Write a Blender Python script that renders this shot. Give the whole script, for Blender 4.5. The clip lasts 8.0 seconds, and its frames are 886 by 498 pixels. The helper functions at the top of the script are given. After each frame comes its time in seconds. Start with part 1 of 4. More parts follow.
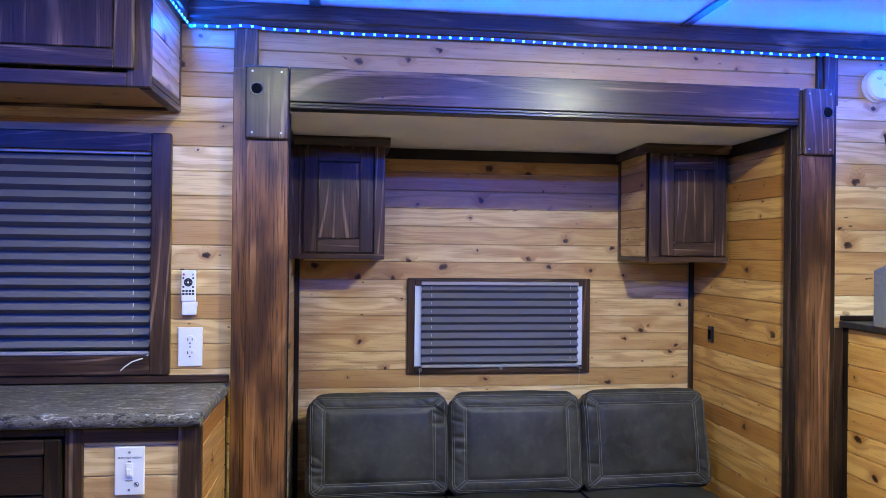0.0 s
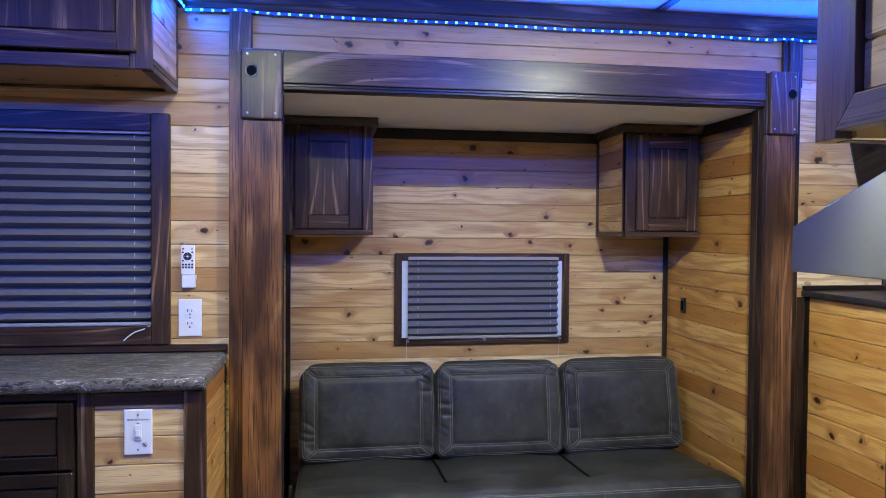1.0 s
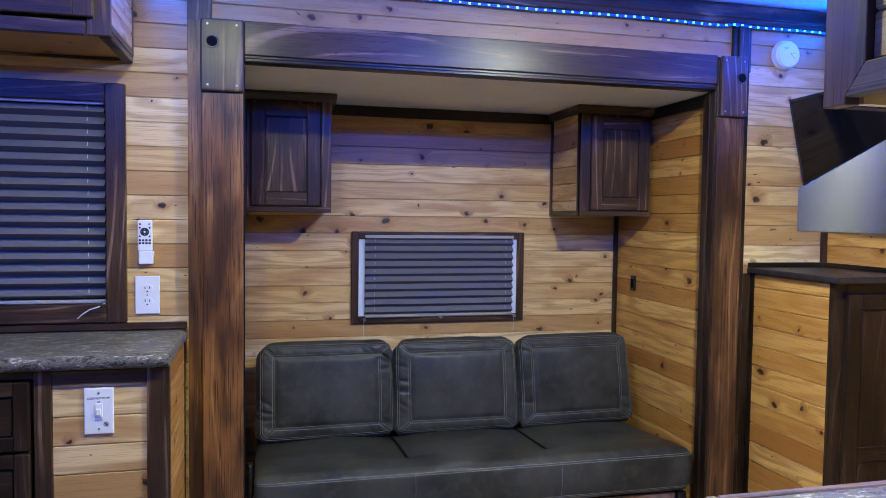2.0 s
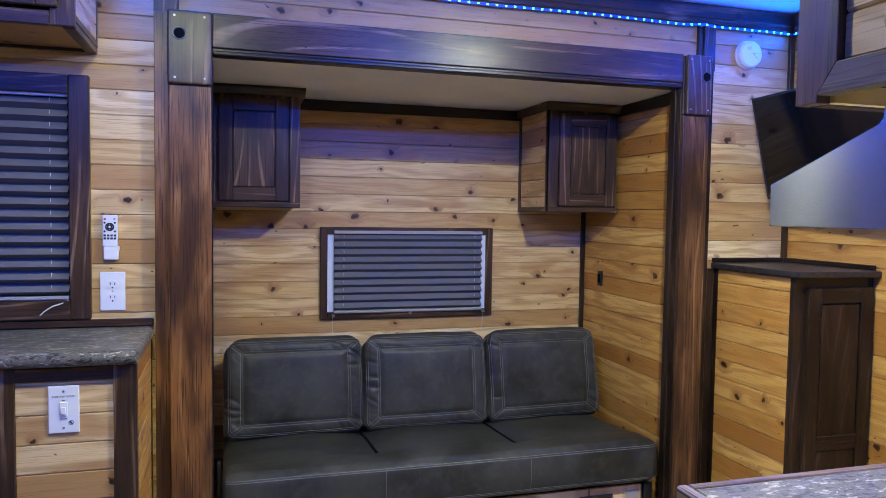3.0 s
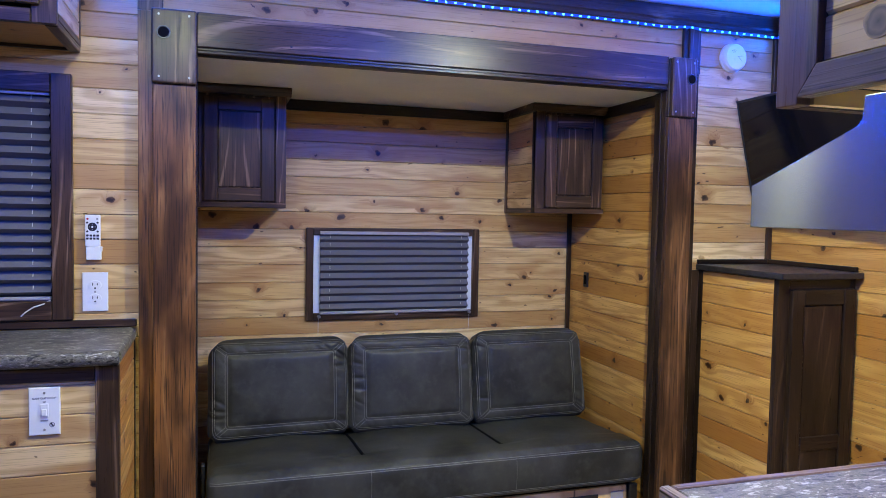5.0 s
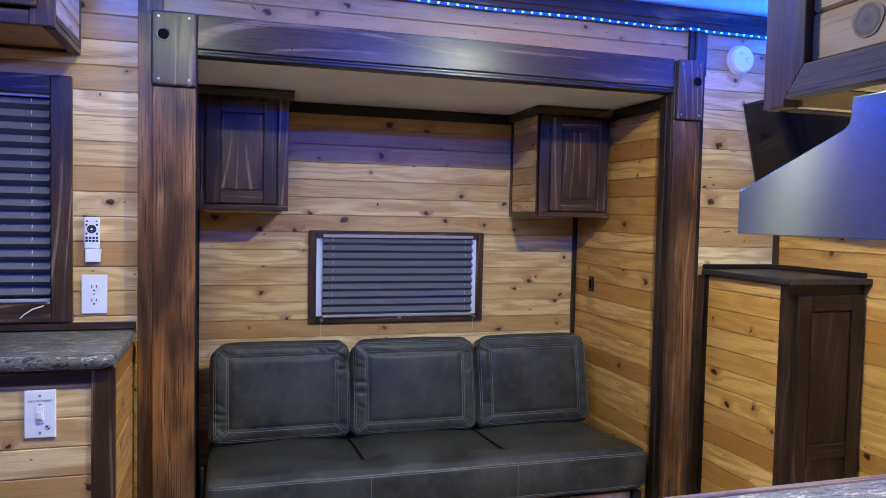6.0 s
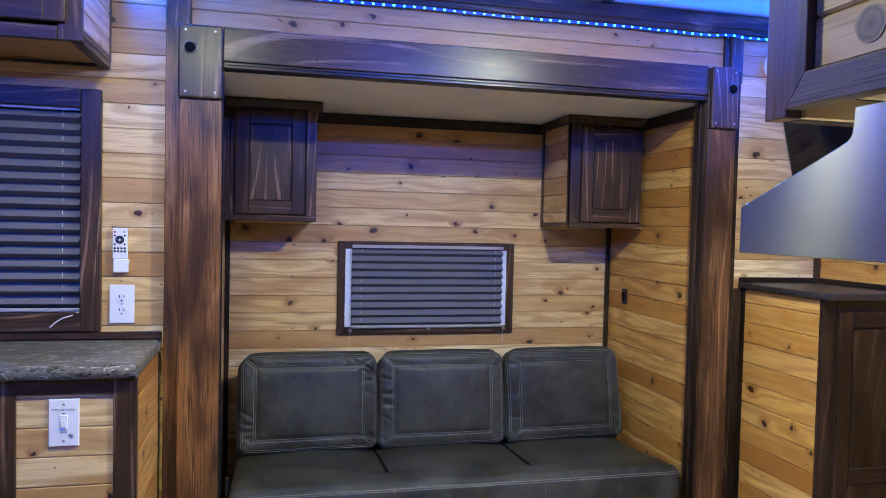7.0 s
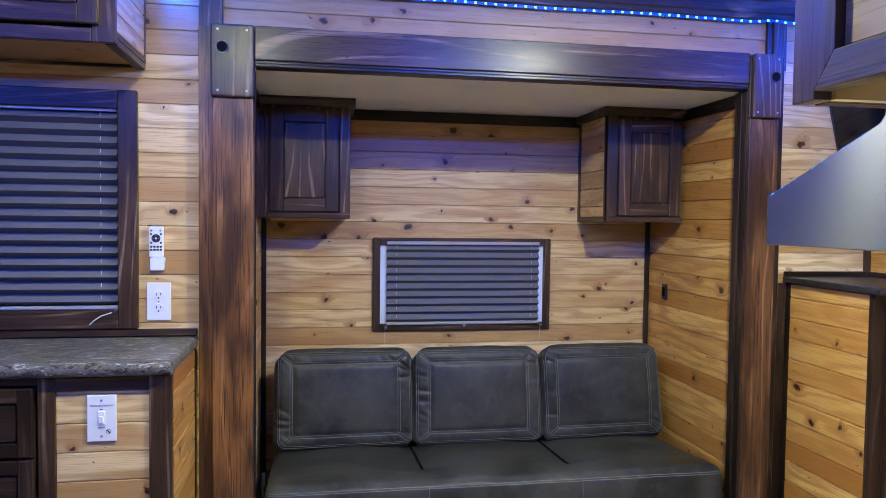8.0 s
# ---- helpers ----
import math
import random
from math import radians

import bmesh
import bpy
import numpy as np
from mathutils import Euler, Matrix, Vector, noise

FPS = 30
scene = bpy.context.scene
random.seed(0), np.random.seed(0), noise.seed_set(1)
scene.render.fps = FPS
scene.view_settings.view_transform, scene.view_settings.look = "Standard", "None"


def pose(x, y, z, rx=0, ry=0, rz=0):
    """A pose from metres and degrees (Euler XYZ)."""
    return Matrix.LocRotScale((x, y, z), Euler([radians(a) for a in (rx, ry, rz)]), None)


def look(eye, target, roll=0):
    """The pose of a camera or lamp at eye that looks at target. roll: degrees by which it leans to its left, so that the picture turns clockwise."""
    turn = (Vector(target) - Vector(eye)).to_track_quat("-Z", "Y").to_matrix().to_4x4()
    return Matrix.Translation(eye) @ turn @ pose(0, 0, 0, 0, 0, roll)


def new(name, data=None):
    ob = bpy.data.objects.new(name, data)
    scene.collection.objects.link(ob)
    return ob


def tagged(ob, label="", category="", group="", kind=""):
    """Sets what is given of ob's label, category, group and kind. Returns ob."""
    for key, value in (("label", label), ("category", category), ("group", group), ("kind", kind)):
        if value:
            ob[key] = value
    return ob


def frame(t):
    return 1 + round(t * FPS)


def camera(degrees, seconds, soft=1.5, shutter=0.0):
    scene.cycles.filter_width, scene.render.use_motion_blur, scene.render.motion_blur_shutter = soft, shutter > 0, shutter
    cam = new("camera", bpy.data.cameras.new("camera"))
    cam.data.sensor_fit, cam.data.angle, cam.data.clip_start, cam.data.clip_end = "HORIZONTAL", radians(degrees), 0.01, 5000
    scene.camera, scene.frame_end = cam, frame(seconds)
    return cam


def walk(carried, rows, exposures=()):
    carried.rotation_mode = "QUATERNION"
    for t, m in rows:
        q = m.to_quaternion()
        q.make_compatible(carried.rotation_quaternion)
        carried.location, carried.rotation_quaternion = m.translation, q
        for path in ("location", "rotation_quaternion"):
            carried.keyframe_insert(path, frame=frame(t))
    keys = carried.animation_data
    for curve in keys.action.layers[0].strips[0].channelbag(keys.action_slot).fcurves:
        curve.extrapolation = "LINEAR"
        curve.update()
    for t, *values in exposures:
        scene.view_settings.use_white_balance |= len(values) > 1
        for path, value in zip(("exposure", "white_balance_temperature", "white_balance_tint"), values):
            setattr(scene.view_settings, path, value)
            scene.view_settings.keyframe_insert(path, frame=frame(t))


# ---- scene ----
from mathutils.bvhtree import BVHTree
cam = camera(63.1, 8.0, soft=0.55)
PATH = [
    (0, (0.51, -2.246, 1.33), (0.763, -0.262, 1.333), 0.6),
    (0.5, (0.516, -2.337, 1.323), (0.781, -0.354, 1.308), 0.7),
    (1, (0.475, -2.365, 1.312), (0.78, -0.389, 1.261), 0.4),
    (1.5, (0.429, -2.36, 1.298), (0.82, -0.401, 1.221), 0.5),
    (2, (0.39, -2.36, 1.288), (0.865, -0.419, 1.194), 0.7),
    (3.5, (0.371, -2.36, 1.286), (0.959, -0.451, 1.184), 0.9),
    (4, (0.37, -2.361, 1.286), (0.969, -0.455, 1.187), 1.0),
    (4.5, (0.373, -2.36, 1.285), (0.974, -0.455, 1.185), 1.0),
    (6, (0.418, -2.35, 1.288), (0.987, -0.435, 1.195), 1.2),
    (6.5, (0.456, -2.338, 1.293), (0.968, -0.406, 1.211), 1.3),
    (7, (0.481, -2.337, 1.297), (0.936, -0.39, 1.226), 1.3),
    (7.5, (0.5, -2.327, 1.295), (0.897, -0.369, 1.218), 1.0),
    (8, (0.515, -2.321, 1.295), (0.856, -0.352, 1.212), 0.7),
]
walk(cam, [(t, look(eye, target, roll)) for t, eye, target, roll in PATH],
     [(0, 0.36), (1, 0.20), (2, 0.10), (4.5, 0.12), (6, 0.15), (8, 0.32)])

# ---- light ----
world = bpy.data.worlds.new("night")
scene.world = world
world.use_nodes = True
world.node_tree.nodes["Background"].inputs[0].default_value = (0.02, 0.03, 0.05, 1)
world.node_tree.nodes["Background"].inputs[1].default_value = 0.05

CEIL = 2.070


def lamp(name, at, target, sx, sy, power, color, shape="RECTANGLE"):
    d = bpy.data.lights.new(name, "AREA")
    d.shape, d.size, d.size_y, d.energy, d.color = shape, sx, sy, power, color
    ob = new(name, d)
    ob.matrix_basis = look(at, target)
    return ob


WHITE_LIGHT = (0.95, 1.0, 0.54)
BLUE = (0.0, 0.080, 1.0)


# surface-mounted ceiling lights along the middle of the room: a lens that throws down, and an added point lamp as
# sideways fill
for lx, down, side in ((0.22, 13.5, 1.4), (1.43, 33.5, 4.0)):
    lamp("ceiling_downlight", (lx, -1.04, CEIL - 0.030), (lx, -1.04, 0), 0.075, 0.075, down, WHITE_LIGHT, "DISK")
    rim = bpy.data.lights.new("ceiling_light_side_fill", "POINT")
    rim.energy, rim.color, rim.shadow_soft_size = side, WHITE_LIGHT, 0.035
    new("ceiling_light_side_fill", rim).location = (lx, -1.04, CEIL - 0.080)
# the blue strips under the crown boards round the room; front, kitchen and south go on unseen, west is an added blue
# fill
ZL = 1.989
for name, at, target, length, power in (
        ("led_strip_north", (1.25, -0.0256, ZL), (1.25, -1, ZL - 0.1), 2.40, 23),
        ("led_strip_east", (2.4615, -1.0, ZL), (1.4615, -1.0, ZL - 0.2), 1.9, 30),
        ("led_strip_cabinet", (0.0275, -0.17, ZL), (1, -0.17, ZL), 0.30, 5),
        ("led_strip_front", (-1.3, -0.365, ZL), (-1.3, -1.365, ZL + 0.3), 2.5, 13),
        ("led_strip_kitchen", (1.3, -1.735, ZL), (1.3, -0.735, ZL + 0.1), 0.75, 26),
        ("led_strip_south", (-1.15, -2.245, ZL), (-1.15, -1.245, ZL + 0.15), 2.8, 31),
        ("blue_fill_west", (-2.57, -1.2, ZL), (-1.57, -1.2, ZL + 0.3), 1.6, 2.5)):
    lamp(name, at, target, length, 0.008, power, BLUE)


# ---- materials ----
class Mat:
    """A small wrapper to write node materials shortly."""

    def __init__(self, name):
        self.m = bpy.data.materials.new(name)
        self.m.use_nodes = True
        self.t = self.m.node_tree
        self.b = self.t.nodes["Principled BSDF"]

    def n(self, kind, props=(), **ins):
        node = self.t.nodes.new(kind)
        for k, v in props:
            if k == "operation":
                node.operation = v
            elif k == "interpolation_type":
                node.interpolation_type = v
            elif k == "data_type":
                node.data_type = v
            elif k == "blend_type":
                node.blend_type = v
            elif k == "voronoi_dimensions":
                node.voronoi_dimensions = v
        for k, v in ins.items():
            key = int(k[1:]) if k[0] == "i" and k[1:].isdigit() else k.replace("_", " ")
            self.put(node.inputs[key], v)
        return node

    def put(self, sock, v):
        if isinstance(v, bpy.types.NodeSocket):
            self.t.links.new(v, sock)
        elif isinstance(v, bpy.types.Node):
            self.t.links.new(v.outputs[0], sock)
        elif isinstance(v, (tuple, list)) and len(v) == 3 and len(sock.default_value) == 4:
            sock.default_value = (*v, 1)
        else:
            sock.default_value = v

    def math(self, op, a, b=0.0, c=None):
        ins = {"i0": a, "i1": b}
        if c is not None:
            ins["i2"] = c
        return self.n("ShaderNodeMath", [("operation", op)], **ins)

    def step(self, v, lo, hi, a=0.0, b=1.0):
        return self.n("ShaderNodeMapRange", [("interpolation_type", "SMOOTHSTEP")], i0=v, i1=lo, i2=hi, i3=a, i4=b)

    def mix(self, f, a, b, mode="MIX"):
        node = self.n("ShaderNodeMix", [("data_type", "RGBA"), ("blend_type", mode)])
        self.put(node.inputs[0], f)
        self.put(node.inputs[6], a)
        self.put(node.inputs[7], b)
        return node.outputs[2]

    def ramp(self, f, stops, kind="LINEAR"):
        node = self.n("ShaderNodeValToRGB", i0=f)
        node.color_ramp.interpolation = kind
        el = node.color_ramp.elements
        while len(el) < len(stops):
            el.new(0.5)
        for e, (p, c) in zip(el, stops):
            e.position, e.color = p, (*c, 1)
        return node.outputs[0]

    def noise(self, vec, scale, detail=3.0, rough=0.5, distortion=0.0):
        return self.n("ShaderNodeTexNoise", Vector=vec, Scale=scale, Detail=detail, Roughness=rough, Distortion=distortion).outputs[0]

    def coords(self, stretch=(1, 1, 1), shift=True):
        tc = self.n("ShaderNodeTexCoord").outputs["Object"]
        if shift:
            r = self.n("ShaderNodeObjectInfo").outputs["Random"]
            off = self.n("ShaderNodeCombineXYZ", i0=self.math("MULTIPLY", r, 37.0), i1=self.math("MULTIPLY", r, 71.0), i2=self.math("MULTIPLY", r, 113.0))
            tc = self.n("ShaderNodeVectorMath", [("operation", "ADD")], i0=tc, i1=off).outputs[0]
        if stretch == (1, 1, 1):
            return tc
        return self.n("ShaderNodeVectorMath", [("operation", "MULTIPLY")], i0=tc, i1=stretch).outputs[0]

    def bump(self, h, strength, distance=0.001):
        self.put(self.b.inputs["Normal"], self.n("ShaderNodeBump", Height=h, Strength=strength, Distance=distance))

    def done(self, color=None, rough=None, metal=None, spec=None, coat=None):
        for key, v in (("Base Color", color), ("Roughness", rough), ("Metallic", metal), ("Specular IOR Level", spec), ("Coat Weight", coat)):
            if v is not None:
                self.put(self.b.inputs[key], v)
        return self.m


def cedar(name, board_tint):
    """Knotty cedar boards, their colour multiplied by a tint: grain along the board's own x, width along its y."""
    k = Mat(name)
    vec = k.coords()
    rnd = k.n("ShaderNodeObjectInfo").outputs["Random"]
    flat = k.n("ShaderNodeVectorMath", [("operation", "MULTIPLY")], i0=vec, i1=(0.82, 1, 0)).outputs[0]
    flat = k.n("ShaderNodeVectorMath", [("operation", "ADD")], i0=flat, i1=k.n("ShaderNodeCombineXYZ", i2=k.math("MULTIPLY", rnd, 90.0))).outputs[0]
    wob = k.n("ShaderNodeTexNoise", Vector=vec, Scale=34.0, Detail=3.0)
    flat = k.n("ShaderNodeVectorMath", [("operation", "MULTIPLY_ADD")], i0=wob.outputs[1], i1=(0.034, 0.026, 0), i2=flat).outputs[0]
    vor = k.n("ShaderNodeTexVoronoi", [("voronoi_dimensions", "2D")], Vector=flat, Scale=7.0)
    dist, cell = vor.outputs["Distance"], vor.outputs["Color"]
    sep = k.n("ShaderNodeSeparateColor", i0=cell)
    size = k.math("MULTIPLY_ADD", k.math("POWER", sep.outputs[0], 1.8), 0.082, 0.026)
    there = k.step(sep.outputs[1], 0.36, 0.38)
    knot = k.math("MULTIPLY", there, k.step(dist, k.math("MULTIPLY", size, 1.0), k.math("MULTIPLY", size, 0.66)))
    core = k.math("MULTIPLY", there, k.step(dist, k.math("MULTIPLY", size, 0.62), k.math("MULTIPLY", size, 0.25)))
    halo = k.math("MULTIPLY", there, k.step(dist, k.math("MULTIPLY", size, 3.6), k.math("MULTIPLY", size, 0.7)))
    # grain bends round the knots
    s = k.n("ShaderNodeSeparateXYZ", i0=vec)
    yy = k.math("ADD", s.outputs[1], k.math("MULTIPLY", halo, 0.024))
    low = k.noise(k.n("ShaderNodeCombineXYZ", i0=k.math("MULTIPLY", s.outputs[0], 1.6), i1=k.math("MULTIPLY", yy, 9.0), i2=s.outputs[2]), 1.0, 2.0)
    bands = k.math("SINE", k.math("MULTIPLY_ADD", low, 34.0, k.math("MULTIPLY", yy, 120.0)))
    bands = k.step(bands, -0.6, 1.0)
    fine = k.noise(k.n("ShaderNodeCombineXYZ", i0=k.math("MULTIPLY", s.outputs[0], 7.0), i1=k.math("MULTIPLY", yy, 330.0), i2=s.outputs[2]), 1.0, 3.0, 0.65)
    blotch = k.noise(k.n("ShaderNodeCombineXYZ", i0=k.math("MULTIPLY", s.outputs[0], 2.2), i1=k.math("MULTIPLY", yy, 16.0), i2=s.outputs[2]), 1.0, 2.0)
    tone = k.ramp(rnd, [(0.0, (0.69, 0.485, 0.235)), (0.2, (0.78, 0.575, 0.31)), (0.36, (0.52, 0.315, 0.125)), (0.5, (0.84, 0.66, 0.39)), (0.66, (0.64, 0.43, 0.19)), (0.82, (0.42, 0.225, 0.085)), (1.0, (0.71, 0.50, 0.245))])
    col = k.mix(k.math("MULTIPLY", bands, 0.55), tone, (0.43, 0.235, 0.085))
    col = k.mix(k.step(blotch, 0.50, 0.72, 0.0, 0.65), col, (0.38, 0.185, 0.065))
    col = k.mix(k.step(fine, 0.52, 0.68, 0.0, 0.55), col, (0.27, 0.125, 0.042))
    col = k.mix(k.math("MULTIPLY", halo, 0.5), col, (0.27, 0.115, 0.036))
    col = k.mix(k.math("MULTIPLY", knot, 0.92), col, (0.060, 0.024, 0.010))
    col = k.mix(k.math("MULTIPLY", core, 0.95), col, (0.020, 0.009, 0.005))
    # small black specks and short checks along the grain
    speck = k.noise(k.n("ShaderNodeCombineXYZ", i0=k.math("MULTIPLY", s.outputs[0], 26.0), i1=k.math("MULTIPLY", yy, 70.0), i2=k.math("MULTIPLY", rnd, 40.0)), 1.0, 1.0)
    col = k.mix(k.step(speck, 0.75, 0.785, 0.0, 0.8), col, (0.045, 0.018, 0.008))
    col = k.mix(1.0, col, board_tint, "MULTIPLY")
    k.bump(k.math("ADD", k.math("MULTIPLY", fine, 0.6), k.math("MULTIPLY", knot, -0.6)), 0.25, 0.0008)
    return k.done(col, k.step(fine, 0.3, 0.7, 0.36, 0.52), spec=0.45)


def stained(axis, name, dark=(0.034, 0.0180, 0.0100), mid=(0.080, 0.042, 0.0215), pale=(0.30, 0.185, 0.115), lines=0.8):
    """Dark-stained pine, grain along one axis: dark ground with paler cathedral streaks."""
    k = Mat(name)
    vec = k.coords()
    s = k.n("ShaderNodeSeparateXYZ", i0=vec)
    order = {"x": (0, 1, 2), "y": (1, 0, 2), "z": (2, 0, 1)}[axis]
    a, b, c = (s.outputs[i] for i in order)
    low = k.noise(k.n("ShaderNodeCombineXYZ", i0=k.math("MULTIPLY", a, 0.85), i1=k.math("MULTIPLY", b, 5.0), i2=k.math("MULTIPLY", c, 5.0)), 1.0, 1.0, 0.4)
    rings = k.math("SINE", k.math("MULTIPLY_ADD", low, 48.0, k.math("MULTIPLY", k.math("ADD", b, c), 150.0)))
    streak = k.step(rings, 0.68, 1.0)
    fine = k.noise(k.n("ShaderNodeCombineXYZ", i0=k.math("MULTIPLY", a, 5.0), i1=k.math("MULTIPLY", b, 260.0), i2=k.math("MULTIPLY", c, 260.0)), 1.0, 3.0, 0.7)
    patch = k.noise(k.n("ShaderNodeCombineXYZ", i0=k.math("MULTIPLY", a, 3.0), i1=k.math("MULTIPLY", b, 11.0), i2=k.math("MULTIPLY", c, 11.0)), 1.0, 3.0)
    vor = k.n("ShaderNodeTexVoronoi", Vector=vec, Scale=5.0)
    spot = k.step(vor.outputs["Distance"], 0.10, 0.03)
    col = k.mix(k.step(patch, 0.35, 0.7), dark, mid)
    col = k.mix(k.math("MULTIPLY", k.math("MULTIPLY", streak, k.step(patch, 0.42, 0.68, 0.05, 1.0)), lines), col, pale)
    col = k.mix(k.step(fine, 0.50, 0.66, 0.0, 0.85), col, (0.012, 0.0065, 0.0045))
    col = k.mix(k.math("MULTIPLY", spot, 0.8), col, (0.018, 0.008, 0.005))
    k.bump(k.math("ADD", fine, k.math("MULTIPLY", rings, 0.25)), 0.35, 0.0008)
    return k.done(col, k.step(fine, 0.3, 0.75, 0.27, 0.44), spec=0.34)


def plain(name, color, rough=0.5, metal=0.0, wear=0.12, scale=18.0, bump=0.05, spec=0.5):
    """A painted, moulded or coated surface with slight mottling at two scales."""
    k = Mat(name)
    vec = k.coords()
    big, small = k.noise(vec, scale, 3.0), k.noise(vec, scale * 14, 2.0)
    f = k.math("ADD", k.math("MULTIPLY", big, 0.7), k.math("MULTIPLY", small, 0.3))
    col = k.mix(k.step(f, 0.3, 0.7, 0.0, 1.0), tuple(c * (1 - wear) for c in color), tuple(min(1, c * (1 + wear)) for c in color))
    if bump:
        k.bump(small, bump, 0.001)
    return k.done(col, k.step(big, 0.3, 0.7, rough * 0.88, min(1, rough * 1.12)), metal, spec)


def leather():
    k = Mat("grey_leather")
    vec = k.coords()
    cloud = k.noise(vec, 5.0, 4.0, 0.6)
    soft = k.noise(vec, 22.0, 3.0, 0.6)
    pore = k.n("ShaderNodeTexVoronoi", Vector=vec, Scale=420.0).outputs["Distance"]
    col = k.mix(k.step(cloud, 0.32, 0.7), (0.017, 0.0165, 0.0135), (0.046, 0.0445, 0.037))
    col = k.mix(k.step(soft, 0.45, 0.75, 0.0, 0.4), col, (0.072, 0.070, 0.058))
    k.bump(k.math("ADD", k.math("MULTIPLY", pore, 0.35), k.math("MULTIPLY", soft, 1.5)), 0.35, 0.002)
    return k.done(col, k.step(cloud, 0.3, 0.7, 0.40, 0.54), spec=0.32)


def laminate():
    """Mottled grey-brown stone-look laminate with drawn-out flecks."""
    k = Mat("stone_laminate")
    vec = k.coords((20.0, 62.0, 50.0), shift=False)
    a = k.noise(vec, 1.0, 6.0, 0.7, 0.8)
    b = k.noise(k.coords((85.0, 190.0, 170.0), shift=False), 1.0, 4.0, 0.7, 0.4)
    d = k.noise(k.coords((3.0, 8.0, 8.0), shift=False), 1.0, 3.0)
    f = k.math("ADD", k.math("MULTIPLY", a, 0.62), k.math("MULTIPLY", b, 0.38))
    col = k.ramp(f, [(0.38, (0.008, 0.008, 0.007)), (0.45, (0.042, 0.037, 0.027)), (0.49, (0.17, 0.15, 0.11)), (0.525, (0.050, 0.045, 0.035)), (0.57, (0.33, 0.30, 0.235)), (0.64, (0.60, 0.57, 0.49))])
    col = k.mix(k.step(d, 0.45, 0.7, 0.0, 0.3), col, (0.14, 0.12, 0.10))
    k.bump(b, 0.12, 0.0006)
    return k.done(col, 0.45, spec=0.3)


def brushed():
    """Steel brushed along y, so that highlights draw out upright."""
    k = Mat("brushed_steel")
    s = k.n("ShaderNodeSeparateXYZ", i0=k.coords(shift=False))
    across = k.math("MULTIPLY_ADD", s.outputs[2], 0.973, k.math("MULTIPLY", s.outputs[1], -0.23))
    along = k.math("MULTIPLY_ADD", s.outputs[1], 0.973, k.math("MULTIPLY", s.outputs[2], 0.23))
    a = k.noise(k.n("ShaderNodeCombineXYZ", i0=k.math("MULTIPLY", across, 650.0), i1=k.math("MULTIPLY", along, 4.0)), 1.0, 2.0, 0.6)
    b = k.noise(k.coords((3, 3, 3), shift=False), 3.0, 3.0)
    col = k.mix(k.step(a, 0.3, 0.7), (0.52, 0.53, 0.54), (0.62, 0.63, 0.64))
    k.put(k.b.inputs["Anisotropic"], 1.0)
    k.put(k.b.inputs["Tangent"], k.n("ShaderNodeCombineXYZ", i0=0.0, i1=-0.23, i2=0.973))
    return k.done(col, k.math("MULTIPLY_ADD", b, 0.02, 0.162), 1.0)


def knot_wood():
    """End grain of a single knot: rings about the object's own centre, dark at heart and rim."""
    k = Mat("knot_end_grain")
    vec = k.coords(shift=False)
    rough = k.noise(vec, 160.0, 3.0)
    r = k.math("MULTIPLY_ADD", rough, 0.004, k.n("ShaderNodeVectorMath", [("operation", "LENGTH")], i0=vec).outputs["Value"])
    col = k.ramp(k.math("MULTIPLY", r, 55.0), [(0.12, (0.02, 0.011, 0.009)), (0.26, (0.10, 0.06, 0.045)), (0.55, (0.19, 0.115, 0.08)), (0.74, (0.085, 0.05, 0.038)), (0.92, (0.40, 0.25, 0.12))])
    return k.done(col, 0.5)


def glow(name, color, strength):
    k = Mat(name)
    k.put(k.b.inputs["Emission Color"], color)
    k.put(k.b.inputs["Emission Strength"], strength)
    return k.done((0.5, 0.6, 0.8), 0.4)


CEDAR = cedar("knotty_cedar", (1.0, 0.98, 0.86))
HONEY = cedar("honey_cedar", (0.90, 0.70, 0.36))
DARK_X, DARK_Y, DARK_Z = stained("x", "stained_pine_x"), stained("y", "stained_pine_y"), stained("z", "stained_pine_z")
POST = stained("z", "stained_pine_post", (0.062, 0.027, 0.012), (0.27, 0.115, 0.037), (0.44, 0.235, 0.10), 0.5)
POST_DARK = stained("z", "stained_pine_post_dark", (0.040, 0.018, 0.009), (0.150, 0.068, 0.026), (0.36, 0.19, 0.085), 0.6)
DEEP_X = stained("x", "deep_stain_x", (0.012, 0.007, 0.0045), (0.034, 0.019, 0.011), (0.10, 0.06, 0.037), 0.5)
DEEP_Y = stained("y", "deep_stain_y", (0.012, 0.007, 0.0045), (0.034, 0.019, 0.011), (0.10, 0.06, 0.037), 0.5)
DEEP_Z = stained("z", "deep_stain_z", (0.012, 0.007, 0.0045), (0.040, 0.022, 0.012), (0.11, 0.065, 0.04), 0.5)
EDGE_X = stained("x", "pale_edging_x", (0.105, 0.064, 0.042), (0.20, 0.128, 0.085), (0.34, 0.24, 0.17), 0.4)
EDGE_Z = stained("z", "pale_edging_z", (0.085, 0.048, 0.032), (0.15, 0.088, 0.058), (0.24, 0.155, 0.105), 0.4)
EDGE_Y = stained("y", "pale_edging_y", (0.14, 0.098, 0.070), (0.25, 0.18, 0.13), (0.40, 0.30, 0.22), 0.4)
KNOT = knot_wood()
LEATHER, STONE, STEEL = leather(), laminate(), brushed()
STITCH = plain("grey_thread", (0.135, 0.13, 0.11), 0.8)
CEILING = plain("pale_ceiling_panel", (0.55, 0.57, 0.60), 0.55, wear=0.03, scale=6)
CREAM = plain("cream_ceiling_panel", (0.84, 0.82, 0.75), 0.6, wear=0.05, scale=4)
